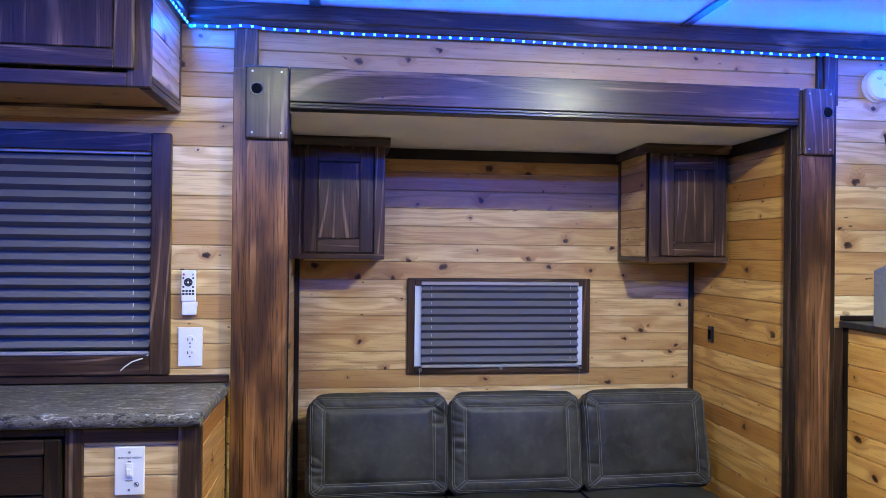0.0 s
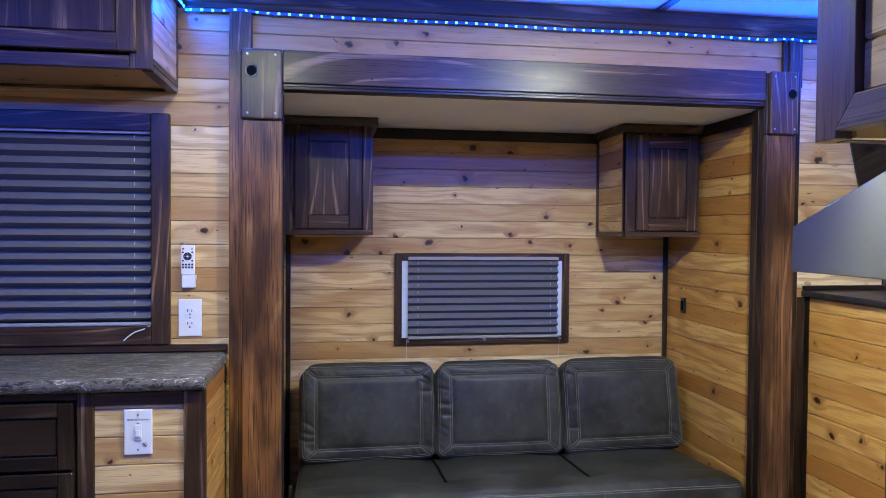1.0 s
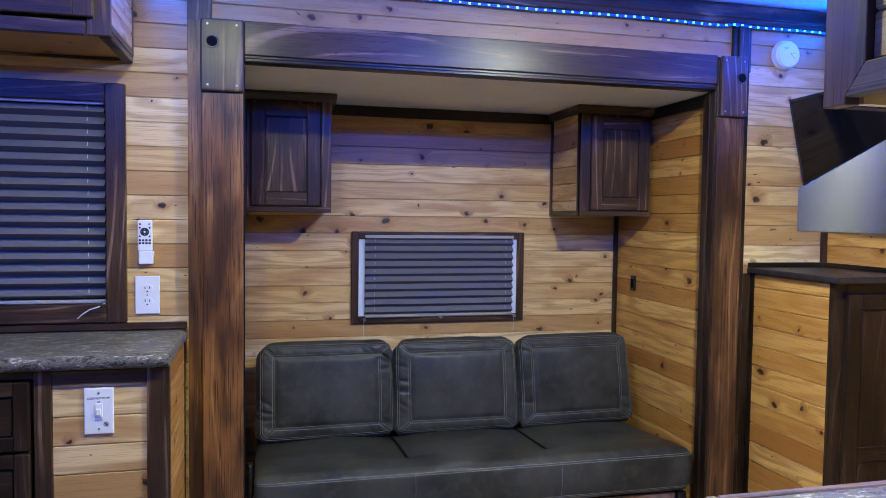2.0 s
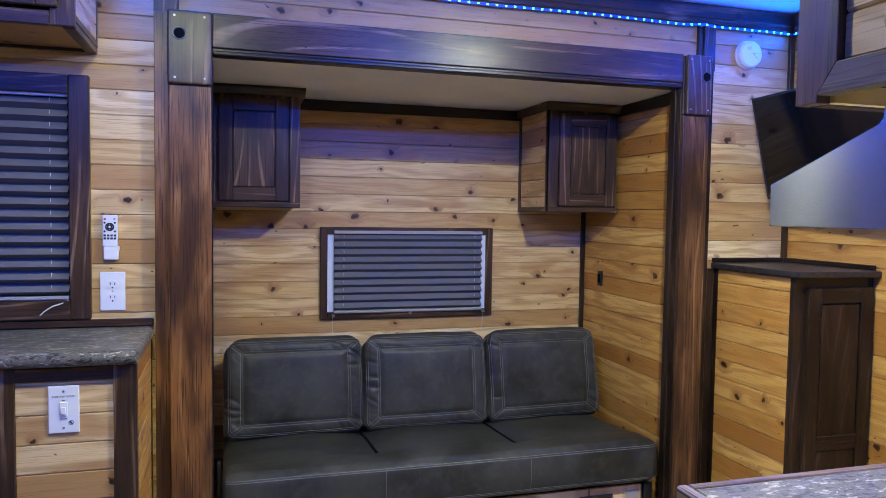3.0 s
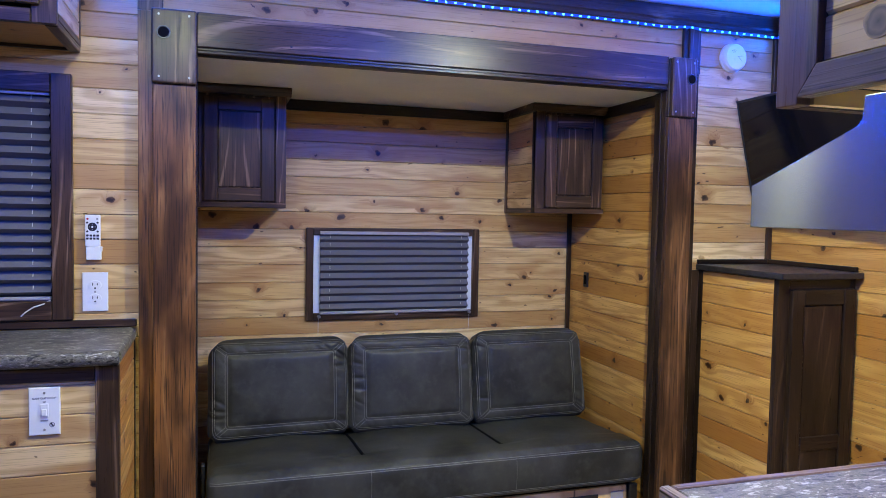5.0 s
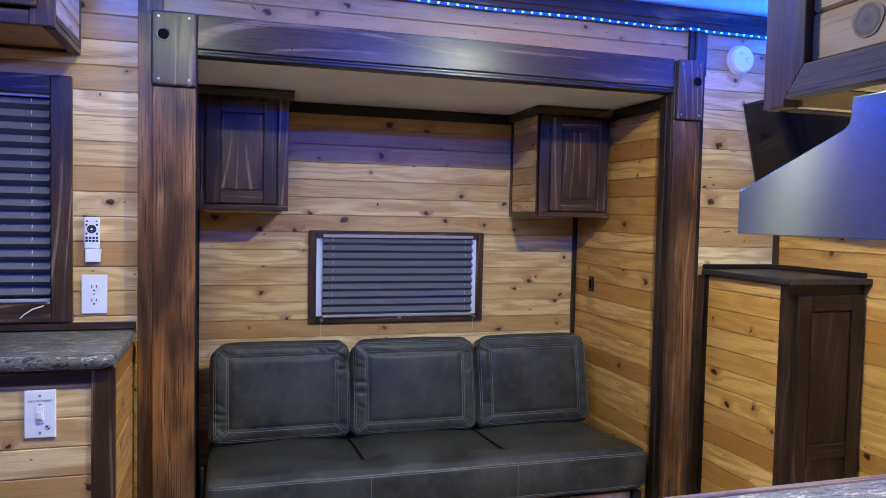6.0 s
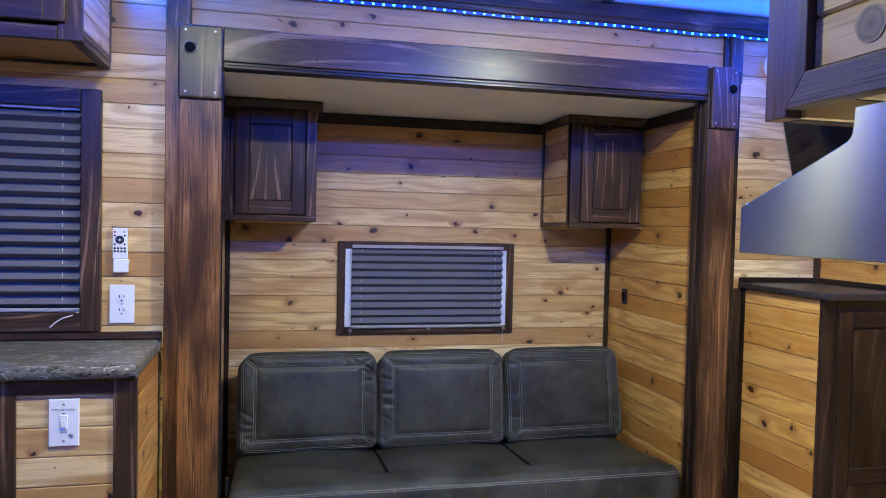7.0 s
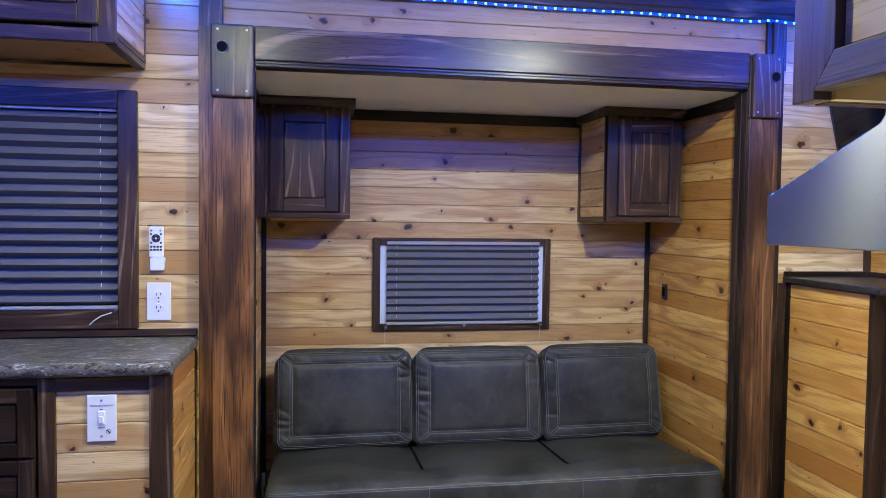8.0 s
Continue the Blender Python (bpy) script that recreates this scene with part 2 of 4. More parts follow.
WHITE = plain("white_plastic", (0.78, 0.78, 0.76), 0.35, wear=0.02, bump=0.02)
GREYP = plain("grey_plastic", (0.30, 0.30, 0.30), 0.4, wear=0.04)
BLACK = plain("black_plastic", (0.012, 0.012, 0.013), 0.35, wear=0.2)
BLACKTOP = plain("black_laminate", (0.022, 0.020, 0.019), 0.38, wear=0.7, scale=70)
SCREEN = plain("black_glass", (0.004, 0.004, 0.005), 0.12, wear=0.0, bump=0, spec=0.25)
PLEAT = plain("pleated_fabric", (0.135, 0.130, 0.150), 0.85, wear=0.06, scale=40, bump=0.1)
RAIL = plain("taupe_rail", (0.34, 0.315, 0.32), 0.45, wear=0.05)
CORD = plain("pale_cord", (0.62, 0.60, 0.55), 0.8)
VINYL = plain("white_vinyl", (0.70, 0.74, 0.80), 0.5, wear=0.03)
FLOOR = plain("tan_vinyl_floor", (0.29, 0.255, 0.205), 0.5, wear=0.25, scale=7)
BACKING = plain("wall_backing", (0.06, 0.04, 0.025), 0.8)
OUTSIDE = plain("outer_panel", (0.35, 0.35, 0.36), 0.5)
RIM = plain("dark_steel", (0.10, 0.10, 0.105), 0.45, 1.0, wear=0.05)
METAL = plain("nickel_screw", (0.38, 0.37, 0.36), 0.4, 1.0, wear=0.05)
INK = plain("dark_print", (0.03, 0.03, 0.035), 0.5)
RED = plain("red_print", (0.5, 0.03, 0.03), 0.5)
TAPE = plain("led_tape", (0.02, 0.07, 0.26), 0.4, wear=0.05)
CHIP = glow("led_chip", (0.06, 0.55, 1.0), 5.0)
HOLE = plain("black_rubber", (0.004, 0.004, 0.004), 0.9, spec=0.1)
NIGHT = plain("dark_pane", (0.01, 0.012, 0.02), 0.1, bump=0)

# ---- building blocks ----
PLACE = {}


def thing(name, at, label, category, group="", kind=""):
    """An empty at the thing's base that carries its parts."""
    ob = new(name)
    ob.empty_display_size = 0.05
    ob.matrix_basis = Matrix.Translation(at)
    PLACE[ob] = Matrix.Translation(at)
    return tagged(ob, label, category, group, kind)


def link(name, mesh, parent, m=None):
    ob = new(name, mesh)
    m = m or Matrix()
    PLACE[ob] = m
    if parent is not None:
        ob.parent = parent
        ob.matrix_parent_inverse = PLACE[parent].inverted()
    ob.matrix_basis = m
    return ob


def part(name, bm, material, parent=None, label="", smooth=False, m=None):
    """One bmesh as one mesh object under a thing or a part."""
    me = bpy.data.meshes.new(name)
    bmesh.ops.recalc_face_normals(bm, faces=bm.faces)
    bm.to_mesh(me)
    bm.free()
    me.materials.append(material)
    if smooth:
        me.polygons.foreach_set("use_smooth", [True] * len(me.polygons))
    ob = link(name, me, parent, m)
    return tagged(ob, label)


def box(x0, x1, y0, y1, z0, z1, bevel=0.0, bm=None, seg=1):
    """A block between two corners, its edges eased by bevel; added to bm if given."""
    own = bmesh.new()
    bmesh.ops.create_cube(own, size=1.0, matrix=Matrix.Translation(((x0 + x1) / 2, (y0 + y1) / 2, (z0 + z1) / 2)) @ Matrix.Diagonal((abs(x1 - x0), abs(y1 - y0), abs(z1 - z0), 1)))
    if bevel:
        bmesh.ops.bevel(own, geom=own.edges[:], offset=bevel, segments=seg, affect="EDGES", profile=0.5)
    if bm is None:
        return own
    return join(bm, own)


def join(bm, own):
    me = bpy.data.meshes.new("tmp")
    own.to_mesh(me)
    own.free()
    bm.from_mesh(me)
    bpy.data.meshes.remove(me)
    return bm


def rod(p, q, r, n=8, bm=None, r2=None):
    """A round bar from p to q."""
    own = bmesh.new()
    d = Vector(q) - Vector(p)
    m = Matrix.Translation((Vector(p) + Vector(q)) / 2) @ d.to_track_quat("Z", "Y").to_matrix().to_4x4()
    bmesh.ops.create_cone(own, cap_ends=True, segments=n, radius1=r, radius2=r if r2 is None else r2, depth=d.length, matrix=m)
    return own if bm is None else join(bm, own)


def prism(pts, axis, a, b, bevel=0.0):
    """A profile drawn in the plane across axis, pushed from a to b along it."""
    bm = bmesh.new()
    put3 = {"x": lambda u, v, w: (w, u, v), "y": lambda u, v, w: (u, w, v), "z": lambda u, v, w: (u, v, w)}[axis]
    one = [bm.verts.new(put3(u, v, a)) for u, v in pts]
    two = [bm.verts.new(put3(u, v, b)) for u, v in pts]
    bm.faces.new(one)
    bm.faces.new(two[::-1])
    for i in range(len(pts)):
        j = (i + 1) % len(pts)
        bm.faces.new((one[i], two[i], two[j], one[j]))
    bmesh.ops.recalc_face_normals(bm, faces=bm.faces)
    if bevel:
        bmesh.ops.bevel(bm, geom=bm.edges[:], offset=bevel, segments=2, affect="EDGES", profile=0.5)
    return bm


def tube(pts, r, closed=False, n=5, bm=None):
    """A thin round line through points."""
    bm = bm or bmesh.new()
    pts = [Vector(p) for p in pts]
    rings = []
    for i, p in enumerate(pts):
        q0 = pts[i - 1] if (i or closed) else p
        q1 = pts[(i + 1) % len(pts)] if (i < len(pts) - 1 or closed) else p
        d = (q1 - q0).normalized()
        u = d.orthogonal().normalized() if not rings else (rings[-1][1] - d * rings[-1][1].dot(d)).normalized()
        v = d.cross(u)
        rings.append(([bm.verts.new(p + r * (math.cos(t) * u + math.sin(t) * v)) for t in (2 * math.pi * k / n for k in range(n))], u))
    for i in range(len(rings) - (0 if closed else 1)):
        a, b = rings[i][0], rings[(i + 1) % len(rings)][0]
        for k in range(n):
            bm.faces.new((a[k], a[(k + 1) % n], b[(k + 1) % n], b[k]))
    return bm


PLANKS = {}


def plank(parent, centre, u, n, length, width, material, name="plank", thick=0.012):
    """One tongue-and-groove board: length along u, face towards n, its long edges chamfered to a V."""
    u, n = Vector(u), Vector(n)
    key = (round(length, 3), round(width, 3), material.name)
    if key not in PLANKS:
        c, l, w = 0.0025, length / 2, width / 2
        c = min(c, w * 0.4)
        w -= 0.0005
        prof = [(-w, -thick), (-w, -c), (-w + c, 0), (w - c, 0), (w, -c), (w, -thick)]
        bm = bmesh.new()
        one = [bm.verts.new((-l, y, z)) for y, z in prof]
        two = [bm.verts.new((l, y, z)) for y, z in prof]
        bm.faces.new(one[::-1])
        bm.faces.new(two)
        for i in range(6):
            j = (i + 1) % 6
            bm.faces.new((one[i], one[j], two[j], two[i]))
        bmesh.ops.recalc_face_normals(bm, faces=bm.faces)
        me = bpy.data.meshes.new("plank")
        bm.to_mesh(me)
        bm.free()
        me.materials.append(material)
        PLANKS[key] = me
    v = n.cross(u)
    m = Matrix((u, v, n)).transposed().to_4x4()
    m.translation = centre
    return link(name, PLANKS[key], parent, m)


def panelling(parent, at, u, n, length, z0, z1, holes=(), pitch=0.0744, phase=0.0, material=None):
    """Rows of boards on an upright face that starts at `at` and runs along u, less rectangular holes (u0, u1, z0, z1)."""
    u = Vector(u)
    row = math.floor((z0 - phase) / pitch)
    while phase + row * pitch < z1 - 0.004:
        a, b = max(z0, phase + row * pitch), min(z1, phase + (row + 1) * pitch)
        row += 1
        xs = sorted({0.0, length, *(h for hole in holes for h in hole[:2] if 0 < h < length)})
        runs = []
        for l, r in zip(xs, xs[1:]):
            lo, hi = a, b
            for h in holes:
                if h[0] <= l + 1e-6 and r <= h[1] + 1e-6:
                    if h[2] <= lo + 1e-6 and h[3] >= hi - 1e-6:
                        lo = hi
                    elif h[2] < hi <= h[3]:
                        hi = max(lo, h[2])
                    elif h[3] > lo >= h[2]:
                        lo = min(hi, h[3])
            if hi - lo > 0.005:
                if runs and abs(runs[-1][1] - l) < 1e-6 and runs[-1][2:] == (lo, hi):
                    runs[-1] = (runs[-1][0], r, lo, hi)
                else:
                    runs.append((l, r, lo, hi))
        for l, r, lo, hi in runs:
            c = Vector(at) + u * (l + r) / 2
            plank(parent, (c.x, c.y, (lo + hi) / 2), u, n, r - l - 0.0006, hi - lo, material or CEDAR)

# ---- the room ----
X0, X1, YS, YB = -2.60, 2.488, -2.28, 0.759
SL, SR, SZ = 0.283, 2.000, 1.752


def shell(name, blocks, material, label, category="wall"):
    bm = bmesh.new()
    for b in blocks:
        box(*b, bm=bm)
    ob = part(name, bm, material)
    return tagged(ob, label, category, kind="structure")


floor = shell("floor", [(X0 - 0.06, X1 + 0.06, YS - 0.06, 0.06, -0.06, 0.0)], FLOOR, "tan vinyl floor of the trailer", "floor")
slide_floor = shell("floor_slide_out", [(SL - 0.06, SR + 0.06, 0.062, YB + 0.06, -0.02, 0.04)], FLOOR, "tan vinyl floor of the slide-out alcove", "floor")
ceiling = shell("ceiling", [(X0 - 0.06, X1 + 0.06, YS - 0.06, 0.06, CEIL, CEIL + 0.05)], CEILING, "pale grey ceiling panels tinted by blue strip light", "ceiling")
slide_ceiling = shell("ceiling_slide_out", [(SL - 0.06, SR + 0.06, 0.002, YB + 0.06, SZ, SZ + 0.05)], CREAM, "plain cream ceiling of the slide-out alcove", "ceiling")
LW = (-0.95, -0.075, 1.000, 1.625)
wall_north = shell("wall_north", [(X0 - 0.06, LW[0], 0.0121, 0.06, 0, CEIL), (LW[0], LW[1], 0.0121, 0.06, 0, LW[2]), (LW[0], LW[1], 0.0121, 0.06, LW[3], CEIL),
                                  (LW[1], SL - 0.02, 0.0121, 0.06, 0, CEIL), (SL - 0.02, SR + 0.02, 0.0121, 0.06, SZ + 0.052, CEIL), (SR + 0.02, X1 + 0.06, 0.0121, 0.06, 0, CEIL)],
                   BACKING, "wall clad in knotty cedar boards round the slide-out")
BW = (0.790, 1.490, 0.850, 1.180)
wall_slide = shell("wall_slide_out_back", [(SL - 0.06, BW[0], YB + 0.0121, YB + 0.06, 0.04, SZ), (BW[1], SR + 0.06, YB + 0.0121, YB + 0.06, 0.04, SZ),
                                           (BW[0], BW[1], YB + 0.0121, YB + 0.06, 0.04, BW[2]), (BW[0], BW[1], YB + 0.0121, YB + 0.06, BW[3], SZ)], BACKING, "alcove back wall clad in pale knotty cedar boards")
wall_slide_right = shell("wall_slide_out_east", [(SR + 0.0121, SR + 0.06, 0.062, YB + 0.012, 0.04, SZ)], BACKING, "alcove end wall clad in honey cedar boards")
wall_slide_left = shell("wall_slide_out_west", [(SL - 0.06, SL - 0.0121, 0.062, YB + 0.012, 0.04, SZ)], BACKING, "alcove end wall clad in cedar boards")
wall_east = shell("wall_east", [(X1 + 0.0121, X1 + 0.06, YS, 0.012, 0, CEIL)], BACKING, "end wall clad in honey cedar boards")
wall_west = shell("wall_west", [(X0 - 0.06, X0 - 0.0121, YS, 0.012, 0, CEIL)], BACKING, "end wall clad in cedar boards")
DOOR = (-0.12, 0.86, 1.96)
wall_south = shell("wall_south", [(X0 - 0.06, DOOR[0], YS - 0.06, YS - 0.0121, 0, CEIL), (DOOR[1], X1 + 0.06, YS - 0.06, YS - 0.0121, 0, CEIL), (DOOR[0], DOOR[1], YS - 0.06, YS - 0.0121, DOOR[2], CEIL)],
                   BACKING, "kitchen wall with the open entry doorway")

# boards on the walls
panelling(wall_north, (X0, 0, 0), (1, 0, 0), (0, -1, 0), X1 - X0, 0.0, CEIL, [(LW[0] - X0, LW[1] - X0, LW[2], LW[3]), (SL - 0.02 - X0, SR + 0.02 - X0, 0, SZ + 0.06)], phase=0.0722)
panelling(wall_slide, (SL, YB, 0), (1, 0, 0), (0, -1, 0), SR - SL, 0.04, SZ, [(BW[0] - SL, BW[1] - SL, BW[2], BW[3])], pitch=0.0749, phase=0.006)
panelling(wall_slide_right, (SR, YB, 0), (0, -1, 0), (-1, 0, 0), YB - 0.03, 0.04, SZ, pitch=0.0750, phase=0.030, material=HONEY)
panelling(wall_slide_left, (SL, 0.03, 0), (0, 1, 0), (1, 0, 0), YB - 0.03, 0.04, SZ, pitch=0.0750, phase=0.030)
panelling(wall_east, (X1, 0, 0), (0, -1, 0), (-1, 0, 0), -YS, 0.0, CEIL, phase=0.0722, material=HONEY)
panelling(wall_west, (X0, YS, 0), (0, 1, 0), (1, 0, 0), -YS, 0.0, CEIL, phase=0.0722)
panelling(wall_south, (X1, YS, 0), (-1, 0, 0), (0, 1, 0), X1 - X0, 0.0, CEIL, [(X1 - DOOR[1], X1 - DOOR[0], 0, DOOR[2])], phase=0.0722)


def trim(name, bm, material, label):
    return tagged(part(name, bm, material), label, "trim", kind="structure")


# crown boards under the ceiling, with a stepped lower lip
CB = 2.000


def crown_profile(s):
    return [(0, CB), (0, CEIL - 0.001), (s * 0.024, CEIL - 0.001), (s * 0.024, CB + 0.022), (s * 0.019, CB + 0.016), (s * 0.019, CB)]


trim("crown_board_north", prism(crown_profile(-1), "x", 0.0, X1, 0.0015), DARK_X, "dark-stained crown board under the ceiling")
trim("crown_board_east", prism([(X1 + u, v) for u, v in crown_profile(-1)], "y", -2.2, -0.025, 0.0015), DARK_Y, "dark-stained crown board under the ceiling")
trim("crown_board_cabinet", prism(crown_profile(1), "y", -0.352, -0.025, 0.0015), DARK_Y, "dark-stained crown board along the cabinet side")
trim("corner_trim_east", box(X1 - 0.022, X1 - 0.001, -0.016, -0.001, 0, CB - 0.001, 0.001), DARK_Z, "dark vertical strip in the room corner")
trim("corner_trim_slide", box(SR - 0.020, SR - 0.001, YB - 0.015, YB - 0.001, 0.04, SZ - 0.048, 0.001), DEEP_Z, "dark vertical strip in the alcove corner")
trim("corner_trim_slide_west", box(SL + 0.001, SL + 0.020, YB - 0.015, YB - 0.001, 0.04, SZ - 0.048, 0.001), DEEP_Z, "dark vertical strip in the alcove corner")
trim("top_trim_slide_back", box(SL + 0.001, SR - 0.001, YB - 0.014, YB - 0.001, SZ - 0.045, SZ - 0.001, 0.0015), DEEP_X, "dark strip along the top of the alcove back wall")
trim("top_trim_slide_east", box(SR - 0.014, SR - 0.001, 0.032, YB - 0.015, SZ - 0.045, SZ - 0.001, 0.0015), DEEP_Y, "dark strip along the top of the alcove end wall")
trim("top_trim_slide_west", box(SL + 0.001, SL + 0.014, 0.032, YB - 0.015, SZ - 0.045, SZ - 0.001, 0.0015), DEEP_Y, "dark strip along the top of the alcove end wall")
for bx in (0.395, 1.575):
    trim("ceiling_batten", box(bx - 0.017, bx + 0.017, YS, -0.026, CEIL - 0.008, CEIL - 0.0005, 0.003), DARK_Y, "dark batten over a ceiling panel seam")

# ---- the slide-out's timber surround ----
surround = thing("slide_out_surround", (1.14, 0, 0), "dark-stained timber posts and beam framing the alcove", "frame", kind="structure")
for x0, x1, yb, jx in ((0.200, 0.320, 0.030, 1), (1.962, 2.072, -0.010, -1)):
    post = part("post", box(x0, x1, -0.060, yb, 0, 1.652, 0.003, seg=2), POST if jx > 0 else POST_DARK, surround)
    part("back_plate", box(x0 - 0.001, x1 + 0.001, -0.058, -0.010, 1.6525, 1.866, 0.003), DEEP_Z, surround)
    inset = 0.0 if jx > 0 else 0.006
    cap = part("cap_block", box(x0 - 0.003 + inset, x1 + 0.003 - inset, -0.076, -0.0585, 1.652, 1.868, 0.006, seg=3), DARK_Z, surround)
    cx, cz = (0.231, 1.798) if jx > 0 else (2.043, 1.790)
    eye = part("grommet", rod((cx, -0.0785, cz), (cx, -0.074, cz), 0.0185, 24), HOLE, cap, "black grommet with a dark steel rim")
    ring = bmesh.new()
    tube([(cx + 0.0175 * math.cos(a), -0.0785, cz + 0.0175 * math.sin(a)) for a in (2 * math.pi * k / 28 for k in range(28))], 0.0024, True, 6, ring)
    part("rim", ring, RIM, eye)
    for sx in (x0 + 0.018, x1 - 0.018):
        for sz in (1.670, 1.850):
            part("screw", rod((sx, -0.0775, sz), (sx, -0.0740, sz), 0.0034, 10), METAL, cap)
# thin dark sheets give the post's inner side its deeper stain and its shade
part("side_facing", box(1.9585, 1.9615, -0.046, -0.010, 0, 1.7475, 0.001), DEEP_Z, surround)
part("side_facing", box(1.9535, 1.9580, -0.020, -0.006, 0, 1.7475, 0.001), DEEP_Z, surround)
part("jamb_liner", box(1.9625, 2.0, -0.0095, 0.030, 0, 1.7475), DEEP_Z, surround)
part("side_board", box(0.157, 0.199, -0.034, 0.0, 0, 1.868, 0.002), POST, surround)
part("inner_seam", box(0.3205, 0.324, -0.012, 0.0, 0, 1.74), BLACK, surround)
part("edge_board", box(2.0735, 2.098, -0.045, 0.0, 0, 1.868, 0.002), DEEP_Z, surround)
# thin dark strip on the wall standing in for the shade in the gap
part("filler_board", box(2.0985, 2.154, -0.010, -0.0005, 0, 1.083, 0.001), DEEP_Z, surround)
part("stub_board", box(0.156, 0.226, -0.022, -0.0005, 1.8685, CB - 0.001, 0.002), DARK_Z, surround)
part("stub_board", box(2.070, 2.120, -0.022, -0.0005, 1.825, CB - 0.001, 0.002), DARK_Z, surround)
part("stub_edge", box(2.050, 2.0695, -0.014, -0.0005, 1.8685, CB - 0.001, 0.001), DEEP_Z, surround)
part("beam", box(0.3235, 1.9585, -0.058, 0.0, 1.768, 1.871, 0.003, seg=2), DARK_X, surround)
part("beam_trim", box(0.3235, 1.9585, -0.050, 0.0, 1.7605, 1.7675, 0.001), DEEP_X, surround)
part("beam_edge", box(0.3235, 1.9585, -0.055, 0.0, 1.748, 1.760, 0.003), DEEP_X, surround)
for sx in (0.385, 0.60, 1.10, 1.62, 1.86):
    part("nail_hole", rod((sx, -0.0590, 1.790), (sx, -0.0575, 1.790), 0.004, 8), BLACK, surround)


# ---- led strip lights ----
chip_mesh = bpy.data.meshes.new("led_chip")
cb = box(-0.0034, 0.0034, 0.002, 0.0042, -0.0030, 0.0030)
cb.to_mesh(chip_mesh)
cb.free()
chip_mesh.materials.append(CHIP)


def led_strip(name, p, q, out, label, humps=()):
    """Tape from p to q with a chip every thirtieth of a metre, facing out; it sags a little and rides over boards."""
    p, q, out = Vector(p), Vector(q), Vector(out)
    d = (q - p).normalized()
    m = Matrix((d, out, Vector((0, 0, 1)))).transposed().to_4x4()
    m.translation = p
    length = (q - p).length

    def lift(x):
        z = 0.0016 * math.sin(x * 9.0 + p.y * 5) + 0.0012 * noise.noise(Vector((x * 6, p.y, 3)))
        return z + sum(0.0055 * max(0.0, 1 - ((x - h) / 0.055) ** 2) for h in humps)

    bm = bmesh.new()
    n = max(4, int(length / 0.012))
    rings = []
    for i in range(n + 1):
        x = length * i / n
        z = lift(x)
        rings.append([bm.verts.new((x, y, z + e)) for y, e in ((0, -0.0048), (0.002, -0.0048), (0.002, 0.0048), (0, 0.0048))])
    for a, b in zip(rings, rings[1:]):
        for k in range(4):
            bm.faces.new((a[k], a[(k + 1) % 4], b[(k + 1) % 4], b[k]))
    bm.faces.new(rings[0])
    bm.faces.new(rings[-1][::-1])
    strip = tagged(part(name, bm, TAPE, None, m=m), label, "led strip")
    for i in range(int(length * 30)):
        x = 0.016 + i / 30
        link("led_chip", chip_mesh, strip, m @ Matrix.Translation((x, 0, lift(x))))
    x = 0.04
    while x < length - 0.03:
        part("clip", rod((x, 0.0, lift(x) - 0.0085), (x, 0.005, lift(x) - 0.0085), 0.0030, 8), BLACK, strip, m=m)
        x += 0.14 + 0.11 * random.random()
    return strip


led_strip("led_strip", (0.026, -0.0232, ZL), (X1 - 0.026, -0.0232, ZL), (0, -1, 0), "blue glowing strip light under the crown board", (0.165, 2.03))
led_strip("led_strip", (0.025, -0.340, ZL), (0.025, -0.030, ZL), (1, 0, 0), "blue glowing strip light along the cabinet side")
led_strip("led_strip", (X1 - 0.024, -0.030, ZL), (X1 - 0.024, -2.0, ZL), (-1, 0, 0), "blue glowing strip light under the crown board")


# ---- cabinet fronts ----
def door(parent, x0, x1, z0, z1, y, rail=0.055, name="door", t=0.018, field=None, stain=None):
    """A frame-and-panel door whose face lies at y, facing -y."""
    sx, sz = stain or (DARK_X, DARK_Z)
    d = part(name, box(x0 + 0.001, x1 - 0.001, y + 0.0115, y + t, z0 + 0.001, z1 - 0.001), sz, parent)
    part("stile", box(x0, x0 + rail, y, y + t - 0.001, z0, z1, 0.0025), sz, d)
    part("stile", box(x1 - rail, x1, y, y + t - 0.001, z0, z1, 0.0025), sz, d)
    part("rail", box(x0 + rail, x1 - rail, y + 0.0005, y + t - 0.001, z0, z0 + rail, 0.0025), sx, d)
    part("rail", box(x0 + rail, x1 - rail, y + 0.0005, y + t - 0.001, z1 - rail, z1, 0.0025), sx, d)
    # a groove all round, then the raised field
    part("panel", box(x0 + rail + 0.0035, x1 - rail - 0.0035, y + 0.0045, y + t - 0.002, z0 + rail + 0.0035, z1 - rail - 0.0035, 0.002), field or sz, d)
    return d


def crown(parent, x0, x1, yf, yb, z0, z1, left, right, out=0.018):
    """A flared crown on a cabinet's top: front, and the sides that stand free."""
    a = x0 - (out if left else 0)
    b = x1 + (out if right else 0)
    part("crown", prism([(yf, z0), (yf - out * 0.5, z0 + (z1 - z0) * 0.35), (yf - out, z1 - 0.010), (yf - out, z1), (yb, z1), (yb, z0)], "x", a, b, 0.0015), DARK_X, parent)


